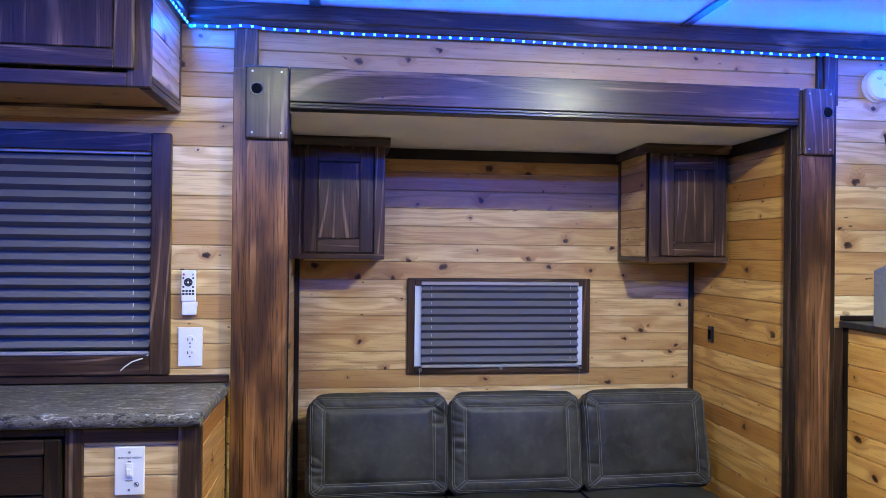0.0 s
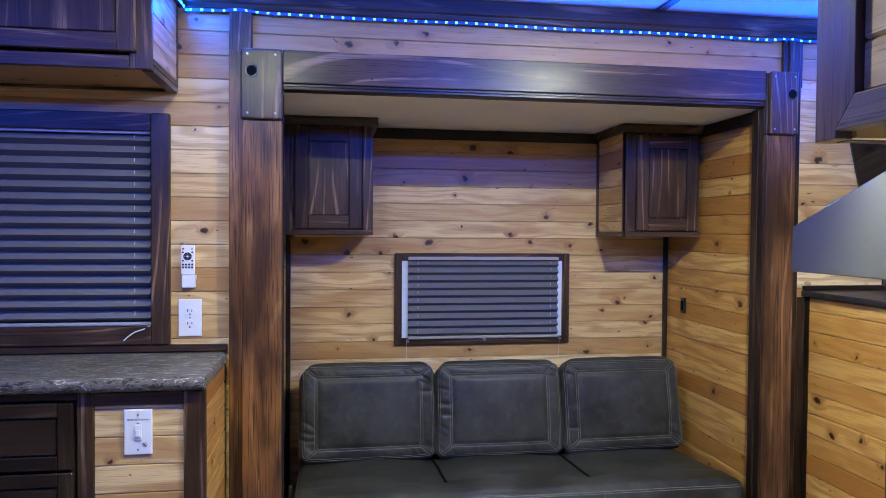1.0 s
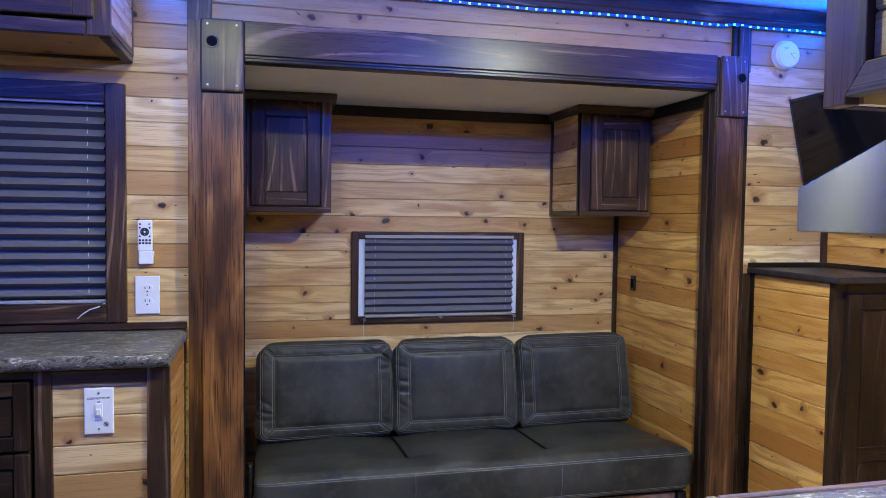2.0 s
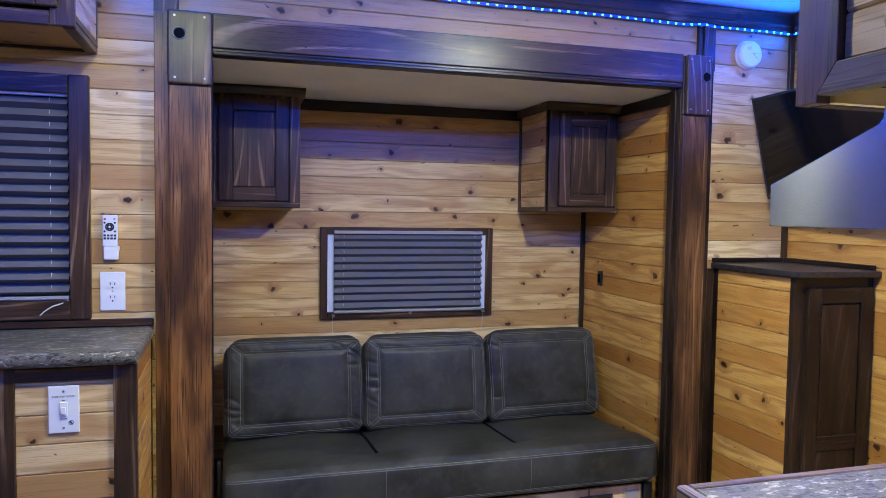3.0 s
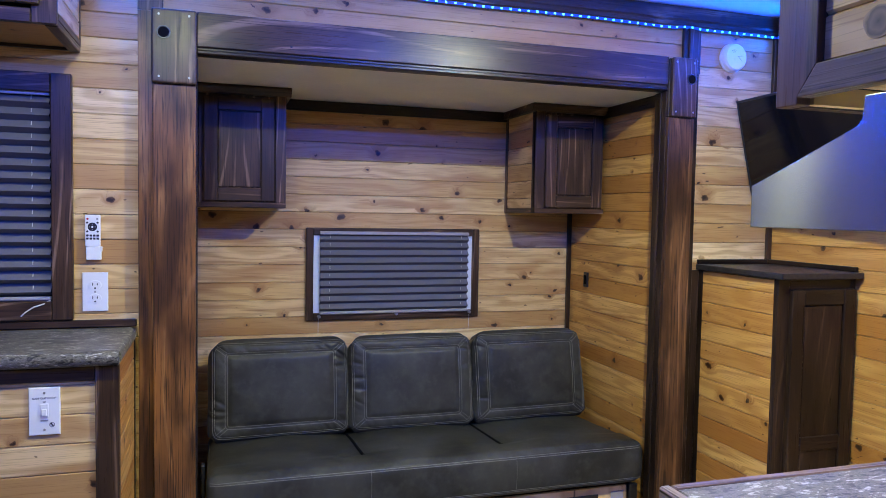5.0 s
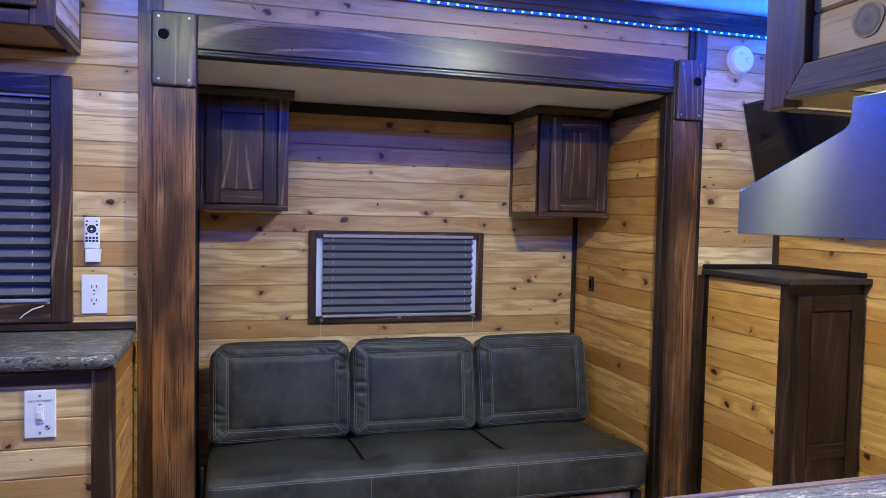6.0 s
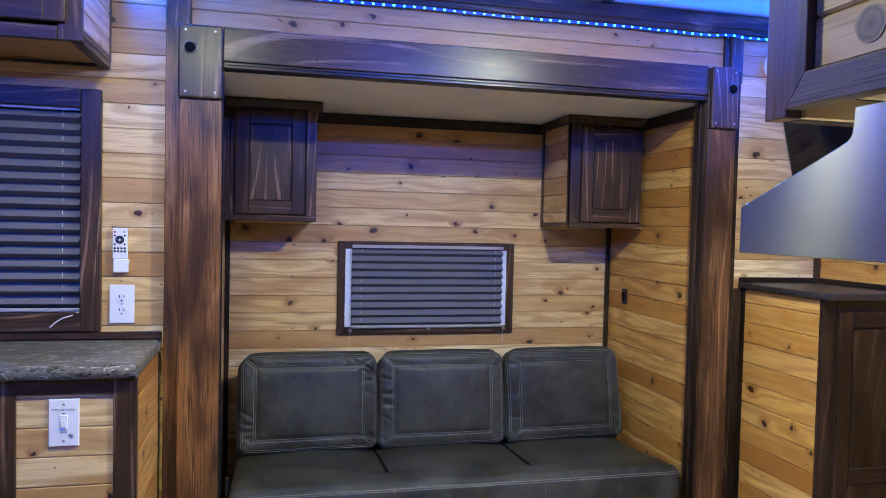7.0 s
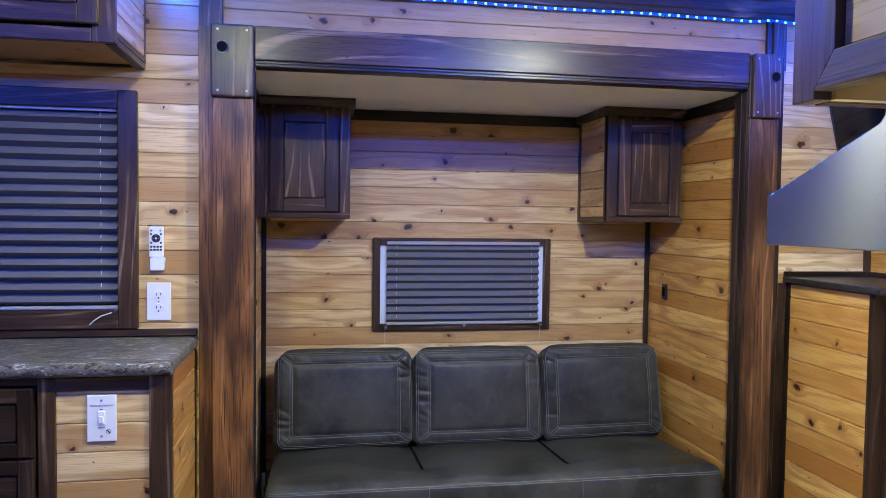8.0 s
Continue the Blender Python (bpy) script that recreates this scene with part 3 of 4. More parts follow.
# slide-out cabinets
cab = thing("wall_cabinet", (0.478, 0.62, 1.292), "dark-stained wall cabinet with a closed panel door", "cabinet", "alcove wall cabinets")
part("filler", box(SL + 0.001, 0.314, 0.492, YB - 0.001, 1.292, 1.720, 0.001), DARK_Z, cab)
part("body", box(0.3145, 0.636, 0.498, YB - 0.001, 1.292, 1.720, 0.002), DARK_Z, cab)
part("face_rail", box(0.324, 0.634, 0.484, 0.4975, 1.293, 1.313, 0.001), DARK_X, cab)
part("face_stile", box(0.596, 0.635, 0.486, 0.4975, 1.3135, 1.719, 0.001), DARK_Z, cab)
door(cab, 0.334, 0.592, 1.317, 1.706, 0.479, 0.050)
crown(cab, 0.284, 0.636, 0.486, YB - 0.002, 1.718, 1.7505, False, True)

cab = thing("wall_cabinet", (1.82, 0.6, 1.292), "dark-stained wall cabinet with cedar side and panel door", "cabinet", "alcove wall cabinets")
part("body", box(1.662, 1.984, 0.446, YB - 0.001, 1.292, 1.720, 0.002), DARK_Z, cab)
part("side_stile", box(1.655, 1.6615, 0.428, 0.462, 1.292, 1.720, 0.001), DARK_Z, cab)
part("side_stile", box(1.655, 1.6615, YB - 0.030, YB - 0.001, 1.292, 1.720, 0.001), DARK_Z, cab)
part("side_rail", box(1.655, 1.6615, 0.4625, YB - 0.0305, 1.292, 1.310, 0.001), DARK_Y, cab)
panelling(cab, (1.657, YB - 0.031, 0), (0, -1, 0), (-1, 0, 0), YB - 0.031 - 0.463, 1.3105, 1.719, phase=1.280)
part("face_stile", box(1.655, 1.700, 0.430, 0.4455, 1.313, 1.719, 0.001), DARK_Z, cab)
part("face_rail", box(1.655, 1.983, 0.429, 0.4455, 1.292, 1.3125, 0.001), DARK_X, cab)
door(cab, 1.704, 1.972, 1.317, 1.706, 0.424, 0.050)
crown(cab, 1.655, 1.984, 0.430, YB - 0.002, 1.718, 1.7505, True, False)

# the upper cabinet over the window
upper = thing("upper_cabinet", (-0.7, -0.17, 1.736), "dark-stained upper cabinet with cedar side over the window", "cabinet")
part("body", box(X0 + 0.002, -0.008, -0.315, -0.001, 1.752, CEIL - 0.002), DARK_Z, upper)
part("underside", box(X0 + 0.002, -0.032, -0.312, -0.002, 1.7455, 1.7515), CEDAR, upper, "pale cedar underside")
part("face_rail", box(X0 + 0.002, -0.058, -0.334, -0.3155, 1.736, 1.772, 0.002), DARK_X, upper)
part("face_stile", box(-0.0575, 0.0, -0.335, -0.3155, 1.736, CEIL - 0.002, 0.002), DARK_Z, upper)
part("bottom_edge", box(-0.031, -0.0005, -0.315, -0.0015, 1.734, 1.7515, 0.002), DARK_Y, upper)
part("back_strip", box(X0 + 0.002, -0.032, -0.0155, -0.0015, 1.7365, 1.745, 0.001), DARK_X, upper)
part("side_rail", box(-0.0075, 0.0005, -0.315, -0.0225, 1.752, 1.768, 0.001), DARK_Y, upper)
part("side_stile", box(-0.0075, 0.0005, -0.022, -0.001, 1.752, CB - 0.001, 0.001), DARK_Z, upper)
panelling(upper, (-0.0005, -0.0225, 0), (0, -1, 0), (1, 0, 0), 0.292, 1.7685, CEIL - 0.004, phase=1.742)
door(upper, -0.50, -0.038, 1.778, 2.050, -0.354, 0.047)
door(upper, -0.98, -0.52, 1.778, 2.050, -0.354, 0.047)


# ---- pleated blinds and windows ----
def pleated(x0, x1, z0, z1, y, n, depth, cords, label, rail=None):
    """A zigzag fabric shade with its head and bottom rails."""
    parent = thing("pleated_blind", ((x0 + x1) / 2, y, z0 - 0.012), label, "blind", "window blinds")
    pts, back = [], []
    h = (z1 - z0) / n
    for i in range(n):
        pts += [(y + depth * 0.5, z1 - i * h), (y - depth * 0.5, z1 - (i + 0.62) * h)]
    pts.append((y + depth * 0.5, z0))
    back = [(u + 0.0012, v + 0.0004) for u, v in pts[::-1]]
    part("pleated_fabric", prism(pts + back, "x", x0, x1), PLEAT, parent)
    part("head_rail", box(x0, x1, y - 0.012, y + 0.012, z1, z1 + 0.014, 0.002), rail or RAIL, parent)
    part("bottom_rail", box(x0, x1, y - 0.011, y + 0.010, z0 - 0.012, z0, 0.003), RAIL, parent)
    for cx in cords:
        for i in range(n):
            zc = z1 - (i + 0.30) * h
            part("lift_cord", rod((cx, y - depth * 0.16, zc + h * 0.20), (cx, y - depth * 0.30, zc - h * 0.12), 0.0011, 5), CORD, parent)
    return parent


def frame_boards(parent, x0, x1, z0, z1, yb, t, w):
    for a, b in ((x0, x0 + w), (x1 - w, x1)):
        part("window_frame", box(a, b, yb - t, yb - 0.0005, z0, z1, 0.003), DARK_Z, parent)
    part("window_frame", box(x0 + w, x1 - w, yb - t + 0.001, yb - 0.0005, z0, z0 + w, 0.003), DARK_X, parent)
    part("window_frame", box(x0 + w, x1 - w, yb - t + 0.001, yb - 0.0005, z1 - w, z1, 0.003), DARK_X, parent)


win = thing("window_1", (1.138, YB, 0.81), "dark-framed alcove window with grey pleated shade lowered", "window", kind="structure")
frame_boards(win, 0.744, 1.530, 0.812, 1.213, YB, 0.016, 0.032)
part("jamb", box(0.7765, 0.805, YB - 0.003, YB + 0.012, 0.8445, 1.1805), VINYL, win, "white vinyl jamb")
part("jamb", box(1.466, 1.4975, YB - 0.003, YB + 0.012, 0.8445, 1.1805), VINYL, win, "white vinyl jamb")
part("pane", box(0.790, 1.490, YB + 0.030, YB + 0.036, 0.850, 1.180), NIGHT, win)
blind = pleated(0.803, 1.474, 0.852, 1.184, YB - 0.020, 10, 0.024, (0.845, 1.440), "small grey pleated blind lowered over the alcove window")
for kx, kz in ((0.800, 0.832), (1.140, 0.836), (1.482, 0.836)):
    part("knob", rod((kx, YB - 0.036, kz), (kx, YB - 0.016, kz), 0.0065, 12), METAL, blind)
for kx in (0.797, 1.482):
    part("pull_cord", rod((kx, YB - 0.025, 0.826), (kx + 0.001, YB - 0.014, 0.745), 0.0009, 5), CORD, blind)

win = thing("window_2", (-0.5, 0, 0.95), "dark-framed window with a grey pleated shade lowered", "window", kind="structure")
frame_boards(win, -1.02, -0.022, 0.951, 1.668, -0.0005, 0.022, 0.056)
part("pane", box(LW[0], LW[1], 0.030, 0.036, LW[2], LW[3]), NIGHT, win)
part("inner_jamb", box(-0.0775, -0.0755, -0.018, 0.030, LW[2] + 0.01, LW[3] - 0.02), DARK_Z, win)
part("sill", box(-0.96, -0.078, -0.020, 0.030, 0.9905, 1.0015, 0.002), DARK_X, win)
blind = pleated(-0.955, -0.083, 1.020, 1.606, 0.004, 16, 0.032, (-0.130, -0.62), "large grey pleated blind lowered over the counter window", VINYL)
part("tie_cord", tube([(-0.083, -0.012, 1.010), (-0.10, -0.022, 1.000), (-0.125, -0.026, 0.992), (-0.145, -0.027, 0.978), (-0.157, -0.027, 0.966)], 0.0022), CORD, blind)

# ---- the side counter ----
top = tagged(part("counter_top", box(X0 + 0.002, 0.1375, -0.395, -0.018, 0.888, 0.925, 0.0015), STONE), "mottled grey-brown stone-look counter top with rounded edge", "counter top")
nose = [(-0.3955, 0.889), (-0.3955, 0.925)] + [(-0.399 - 0.0185 * math.sin(a), 0.9065 + 0.0185 * math.cos(a)) for a in (math.pi * k / 10 for k in range(11))]
part("front_edge", prism(nose, "x", X0 + 0.002, 0.146, 0.002), STONE, top)
part("end_edge", prism([(0.138, 0.889), (0.138, 0.925)] + [(0.141 + 0.011 * math.sin(a), 0.907 + 0.018 * math.cos(a)) for a in (math.pi * k / 8 for k in range(9))], "y", -0.3955, -0.040), STONE, top)
trim("backsplash_strip", box(X0 + 0.002, 0.150, -0.017, -0.001, 0.926, 0.949, 0.003), DARK_X, "dark-stained strip along the counter's back")
base = thing("base_cabinet", (-0.6, -0.2, 0), "dark-stained base cabinet with cedar panels and drawers", "cabinet")
part("carcass", box(X0 + 0.002, 0.130, -0.365, -0.002, 0.0, 0.8855), BACKING, base)
part("corner_post", box(0.089, 0.145, -0.388, -0.3655, 0.0, 0.8855, 0.002), DARK_Z, base)
part("top_rail", box(-0.1345, 0.0885, -0.387, -0.3655, 0.850, 0.8855, 0.0015), DARK_X, base)
part("stile", box(-0.176, -0.135, -0.388, -0.3655, 0.0, 0.8855, 0.002), DARK_Z, base)
part("drawer_rail", box(X0 + 0.002, -0.1765, -0.386, -0.3655, 0.866, 0.8855, 0.0015), DARK_X, base)
panelling(base, (-0.1345, -0.380, 0), (1, 0, 0), (0, -1, 0), 0.223, 0.0, 0.8495, phase=0.020)
part("side_stile", box(0.1305, 0.145, -0.022, -0.002, 0.0, 0.8855, 0.0015), DARK_Z, base)
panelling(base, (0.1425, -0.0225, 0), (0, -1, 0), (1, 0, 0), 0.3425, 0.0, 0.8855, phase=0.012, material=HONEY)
for zd0, zd1 in ((0.690, 0.862), (0.505, 0.682), (0.310, 0.497), (0.06, 0.302)):
    door(base, -0.62, -0.182, zd0, zd1, -0.404, 0.036, "drawer", 0.018, DEEP_X, (DEEP_X, DEEP_Z))
    door(base, -1.08, -0.63, zd0, zd1, -0.404, 0.036, "drawer", 0.018, DEEP_X, (DEEP_X, DEEP_Z))


# ---- wall plates and small fittings ----
def lettering(parent, text, at, size, material, m=None):
    cu = bpy.data.curves.new("lettering", "FONT")
    cu.body, cu.size, cu.align_x, cu.extrude = text, size, "CENTER", 0.0002
    tmp = bpy.data.objects.new("tmp", cu)
    me = bpy.data.meshes.new_from_object(tmp)
    bpy.data.objects.remove(tmp)
    me.materials.append(material)
    return link("lettering", me, parent, Matrix.Translation(at) @ pose(0, 0, 0, 90, 0, 0))


def plate(x, z, y, w=0.070, h=0.116):
    bm = prism([(x - w / 2, z - h / 2), (x + w / 2, z - h / 2), (x + w / 2, z + h / 2), (x - w / 2, z + h / 2)], "y", y - 0.006, y - 0.0005)
    bmesh.ops.bevel(bm, geom=[e for e in bm.edges if all(v.co.y < y - 0.004 for v in e.verts)], offset=0.003, segments=3, affect="EDGES", profile=0.6)
    return bm


out = tagged(part("wall_outlet", plate(0.035, 1.032, 0), WHITE), "white double wall outlet on the cedar wall", "outlet")
for oz in (1.052, 1.012):
    face = bmesh.new()
    bmesh.ops.create_cone(face, cap_ends=True, segments=28, radius1=0.0172, radius2=0.0168, depth=0.003, matrix=Matrix.Translation((0.035, -0.0072, oz)) @ pose(0, 0, 0, 90) @ Matrix.Diagonal((1, 0.84, 1, 1)))
    f = part("receptacle", face, WHITE, out)
    for sx, sh in ((-0.0062, 0.0042), (0.0062, 0.0034)):
        part("slot", box(0.035 + sx - 0.0012, 0.035 + sx + 0.0012, -0.0092, -0.0080, oz + 0.003 - sh, oz + 0.003 + sh), BLACK, f)
    part("slot", rod((0.035, -0.0092, oz - 0.0085), (0.035, -0.0080, oz - 0.0085), 0.0026, 10), BLACK, f)
part("screw", rod((0.035, -0.0072, 1.032), (0.035, -0.0055, 1.032), 0.0028, 10), METAL, out)

SY = -0.3802
sw = tagged(part("switch_plate", plate(-0.0255, 0.778, SY, 0.070, 0.119), WHITE), "white switch plate for the slide-out on cedar panel", "switch")
rocker = part("rocker_frame", box(-0.0345, -0.0165, SY - 0.0085, SY - 0.005, 0.762, 0.797, 0.001), WHITE, sw)
part("rocker", box(-0.0315, -0.0195, SY - 0.0125, SY - 0.0088, 0.767, 0.785, 0.0015), WHITE, rocker)
part("shade_bar", box(-0.034, -0.017, SY - 0.0075, SY - 0.0058, 0.7535, 0.757), GREYP, sw)
part("print_bar", box(-0.029, -0.022, SY - 0.0068, SY - 0.0058, 0.8005, 0.8025), INK, sw)
for sz in (0.824, 0.732):
    part("screw", rod((-0.0255, SY - 0.0075, sz), (-0.0255, SY - 0.0055, sz), 0.003, 10), METAL, sw)
sym = bmesh.new()
tube([(-0.0085 + 0.0055 * math.cos(a), SY - 0.0062, 0.744 + 0.0055 * math.sin(a)) for a in (2 * math.pi * k / 24 for k in range(24))], 0.0006, True, 5, sym)
part("symbol_ring", sym, INK, sw)
part("symbol_bar", prism([(-0.0125, 0.7465), (-0.0105, 0.7485), (-0.0045, 0.7415), (-0.0065, 0.7395)], "y", SY - 0.0068, SY - 0.0058), INK, sw)
lettering(sw, "SLIDE OUT ROOM", (-0.0255, SY - 0.0063, 0.8085), 0.0066, INK)

holder = thing("remote_holder", (0.031, 0, 1.128), "small white plastic holder on the cedar wall", "holder")
part("holder", box(0.0125, 0.0535, -0.020, -0.0005, 1.128, 1.168, 0.003, seg=2), WHITE, holder)
part("lip", box(0.0515, 0.0565, -0.022, -0.0105, 1.153, 1.168, 0.001), WHITE, holder)
rem = tagged(part("remote_control", box(0.010, 0.0515, -0.0185, -0.0065, 1.1685, 1.262, 0.003, seg=2), WHITE), "white remote control with black buttons resting in wall holder", "remote control")
part("dial", rod((0.0305, -0.0205, 1.226), (0.0305, -0.0180, 1.226), 0.0125, 24), BLACK, rem)
part("dial_centre", rod((0.0305, -0.0215, 1.226), (0.0305, -0.0200, 1.226), 0.0030, 14), WHITE, rem)
for a in range(4):
    ang = a * math.pi / 2
    part("dial_mark", rod((0.0305 + 0.008 * math.cos(ang), -0.0212, 1.226 + 0.008 * math.sin(ang)), (0.0305 + 0.008 * math.cos(ang), -0.0203, 1.226 + 0.008 * math.sin(ang)), 0.0014, 8), GREYP, rem)
for bx, bz, mt in ((0.0175, 1.2495, RED), (0.0435, 1.2495, GREYP), (0.0165, 1.2385, INK), (0.0445, 1.2385, INK), (0.0165, 1.2125, INK), (0.0445, 1.2125, INK)):
    part("button", rod((bx, -0.0200, bz), (bx, -0.0180, bz), 0.0030, 12), mt, rem)
for i in range(4):
    for bz in (1.2005, 1.1915):
        part("button", box(0.0135 + 0.0092 * i, 0.0202 + 0.0092 * i, -0.0198, -0.0180, bz - 0.0030, bz + 0.0030, 0.0008), INK, rem)

alarm = thing("smoke_alarm", (2.274, -0.001, 1.90), "round white smoke alarm on the cedar wall", "smoke alarm")
ab = bmesh.new()
for r1, r2, ya, yb in ((0.055, 0.055, -0.0006, -0.008), (0.052, 0.051, -0.008, -0.024), (0.051, 0.045, -0.024, -0.031)):
    rod((2.274, ya, 1.90), (2.274, yb, 1.90), r1, 40, ab, r2)
part("body", ab, WHITE, alarm)
for k, r in enumerate((0.008, 0.012, 0.016)):
    part("sound_slot", tube([(2.264 + r * math.cos(a), -0.0312, 1.910 + r * math.sin(a)) for a in (1.1 + 0.15 * j for j in range(10))], 0.0009), GREYP, alarm)
part("seam_line", rod((2.280, -0.0313, 1.902), (2.304, -0.0313, 1.906), 0.0008, 5), GREYP, alarm)
part("seam_line", rod((2.280, -0.0313, 1.902), (2.300, -0.0313, 1.885), 0.0008, 5), GREYP, alarm)
part("test_button", rod((2.270, -0.0325, 1.893), (2.270, -0.0305, 1.893), 0.006, 16), WHITE, alarm)

plug = tagged(part("wall_socket", box(SR - 0.010, SR - 0.0006, 0.566, 0.604, 0.958, 1.026, 0.004, seg=3), BLACK), "small black wall socket on the alcove end wall", "socket")
part("socket_face", box(SR - 0.0125, SR - 0.0102, 0.574, 0.596, 0.972, 1.012, 0.001), HOLE, plug)
latch = tagged(part("wall_latch", box(SL + 0.0006, SL + 0.012, 0.255, 0.285, 0.970, 1.045, 0.003), BLACK), "small black latch on the alcove end wall", "latch")
part("lever", box(SL + 0.012, SL + 0.022, 0.262, 0.278, 0.985, 1.005, 0.002), BLACK, latch)


# ---- the sofa ----
def cushion(w, d, h, r, puff, seed, taper, n=66):
    """A stuffed block, centred, -y to the front: rounded, swollen, pinched along its seams and creased in the border."""
    bm = bmesh.new()
    bmesh.ops.create_cube(bm, size=2.0)
    bmesh.ops.subdivide_edges(bm, edges=bm.edges[:], cuts=n, use_grid_fill=True)
    hx, hy, hz = w / 2, d / 2, h / 2
    ix, iz = hx - 0.070, hz - 0.058
    for v in bm.verts:
        c = v.co.copy()
        # spread points so that edges get more of them
        u = Vector([math.copysign(abs(t) ** 0.8, t) for t in c])
        p = Vector((u.x * hx, u.y * hy, u.z * hz))
        # the outline's corners are round
        big = 0.062 if c.z > 0 else 0.03
        ox, oz = abs(p.x) - (hx - big), abs(p.z) - (hz - big)
        if ox > 0 and oz > 0:
            f = max(ox, oz) / math.hypot(ox, oz)
            p.x, p.z = math.copysign(hx - big + ox * f, p.x), math.copysign(hz - big + oz * f, p.z)
        q = Vector([max(-(e - r), min(e - r, t)) for t, e in zip(p, (hx, hy, hz))])
        o = p - q
        if o.length > 1e-9:
            p = q + o.normalized() * min(r, max(abs(t) for t in o))
        fx, fy, fz = 1 - u.x ** 2, 1 - u.y ** 2, 1 - u.z ** 2
        p.y += math.copysign(puff, c.y) * fx ** 0.6 * fz ** 0.6 * abs(u.y) ** 3
        p.z += math.copysign(puff * 0.45, c.z) * fx ** 0.6 * max(fy, 0) ** 0.6 * abs(u.z) ** 3
        p.x += math.copysign(puff * 0.25, c.x) * fz ** 0.6 * max(fy, 0) ** 0.6 * abs(u.x) ** 3
        s = noise.noise(Vector((p.x * 9 + seed, p.y * 9, p.z * 9))) * 0.004
        p += p.normalized() * s
        if c.y < 0:
            face = min(1.0, max(0.0, -u.y * 1.6 - 0.4))
            dx, dz = abs(p.x) - ix, abs(p.z) - iz
            edge = max(dx, dz)
            pinch = 0.0050 * math.exp(-(edge / 0.010) ** 2)
            if dx > 0 and dz > 0:
                pinch += 0.0035 * math.exp(-((dx - dz) / 0.010) ** 2)
            # folds run across the border from the outer seam towards the inner one, most of them at the sides
            along = p.z * 26 + p.x * 8 if dx > dz else p.x * 22 + p.z * 10
            fold = 1 - abs(noise.noise(Vector((along + seed, seed * 3 + (0 if dx > dz else 9), edge * 10)))) * 2.6
            border = min(1.0, max(0.0, edge / 0.030 + 0.3)) if edge > -0.02 else 0.0
            some = max(0.0, 0.45 + noise.noise(Vector((p.x * 7, seed, p.z * 7))) * 1.2)
            pinch += max(0.0, fold) ** 2 * border * some * (0.011 if dx > dz else 0.007)
            p.y += pinch * face
        # the back is smaller than the front, so that the front seam makes the outline
        shrink = 1 - 0.055 * (u.y + 1) / 2
        p.x *= (1 - taper * u.z) * shrink
        if p.z > 0:
            p.z *= shrink - 0.06 * (u.y + 1) / 2
        v.co = p
    return bm


def surface(bm):
    """A function that drops a point (x, z) on the front of a cushion, a little proud of it."""
    from_tree = BVHTree.FromBMesh(bm)

    def on(x, z, lift=0.0008):
        hit = from_tree.ray_cast(Vector((x, -1, z)), Vector((0, 1, 0)))
        return hit[0] + Vector((0, -lift, 0)) if hit[0] else None
    return on


def seam(on, pts, parent, m, r=0.0011, name="stitching"):
    """A stitched line drawn on a cushion's face."""
    line = []
    for (x0, z0), (x1, z1) in zip(pts, pts[1:]):
        k = max(2, int(math.hypot(x1 - x0, z1 - z0) / 0.012))
        line += [on(x0 + (x1 - x0) * i / k, z0 + (z1 - z0) * i / k) for i in range(k)]
    line.append(on(*pts[-1]))
    line = [p for p in line if p is not None]
    if len(line) > 2:
        part(name, tube(line, r, n=4), STITCH, parent, "pale grey stitching", m=m)


def rounded(x0, x1, z0, z1, r, n=4):
    pts = []
    for cx, cz, a0 in ((x1 - r, z1 - r, 0), (x0 + r, z1 - r, 90), (x0 + r, z0 + r, 180), (x1 - r, z0 + r, 270)):
        pts += [(cx + r * math.cos(radians(a0 + 90 * k / n)), cz + r * math.sin(radians(a0 + 90 * k / n))) for k in range(n + 1)]
    return pts + pts[:1]


sofa = thing("sofa", (1.14, 0.25, 0.04), "dark grey leather sofa with pale stitching, three back cushions", "sofa")
SEAT = (0.350, 1.935, -0.010, 0.640, 0.268, 0.434)
# the seat: one long upholstered bench with two seams across it
w, d, h = SEAT[1] - SEAT[0], SEAT[3] - SEAT[2], SEAT[5] - SEAT[4]


def bench():
    bm = bmesh.new()
    bmesh.ops.create_cube(bm, size=2.0)
    bmesh.ops.subdivide_edges(bm, edges=bm.edges[:], cuts=40, use_grid_fill=True)
    r = 0.032
    for v in bm.verts:
        u = Vector([math.copysign(abs(t) ** 0.8, t) for t in v.co])
        p = Vector((u.x * w / 2, u.y * d / 2, u.z * h / 2))
        q = Vector([max(-(e - r), min(e - r, t)) for t, e in zip(p, (w / 2, d / 2, h / 2))])
        o = p - q
        if o.length > 1e-9:
            p = q + o.normalized() * min(r, max(abs(t) for t in o))
        cell = (p.x + w / 2) / w * 3
        swell = abs(math.sin(math.pi * cell)) ** 0.45
        if v.co.z > 0.9:
            p.z += 0.012 * swell * (1 - u.y ** 4) - 0.012 * (1 - swell) * (u.y > -0.6)
        if v.co.z > 0:
            p.z -= 0.050 * max(0.0, (p.y + d / 2) / d)
        if v.co.y < -0.9:
            p.y -= 0.014 * (1 - u.z ** 2)
        p += Vector((0, 0, 1)) * noise.noise(p * 6) * 0.005 + Vector((0, 1, 0)) * noise.noise(p * 7 + Vector((5, 0, 0))) * 0.004
        v.co = p
    return bm


bm = bench()
seat_m = Matrix.Translation(((SEAT[0] + SEAT[1]) / 2, (SEAT[2] + SEAT[3]) / 2, (SEAT[4] + SEAT[5]) / 2))
tree = BVHTree.FromBMesh(bm)
seat = part("seat", bm, LEATHER, sofa, smooth=True, m=seat_m)


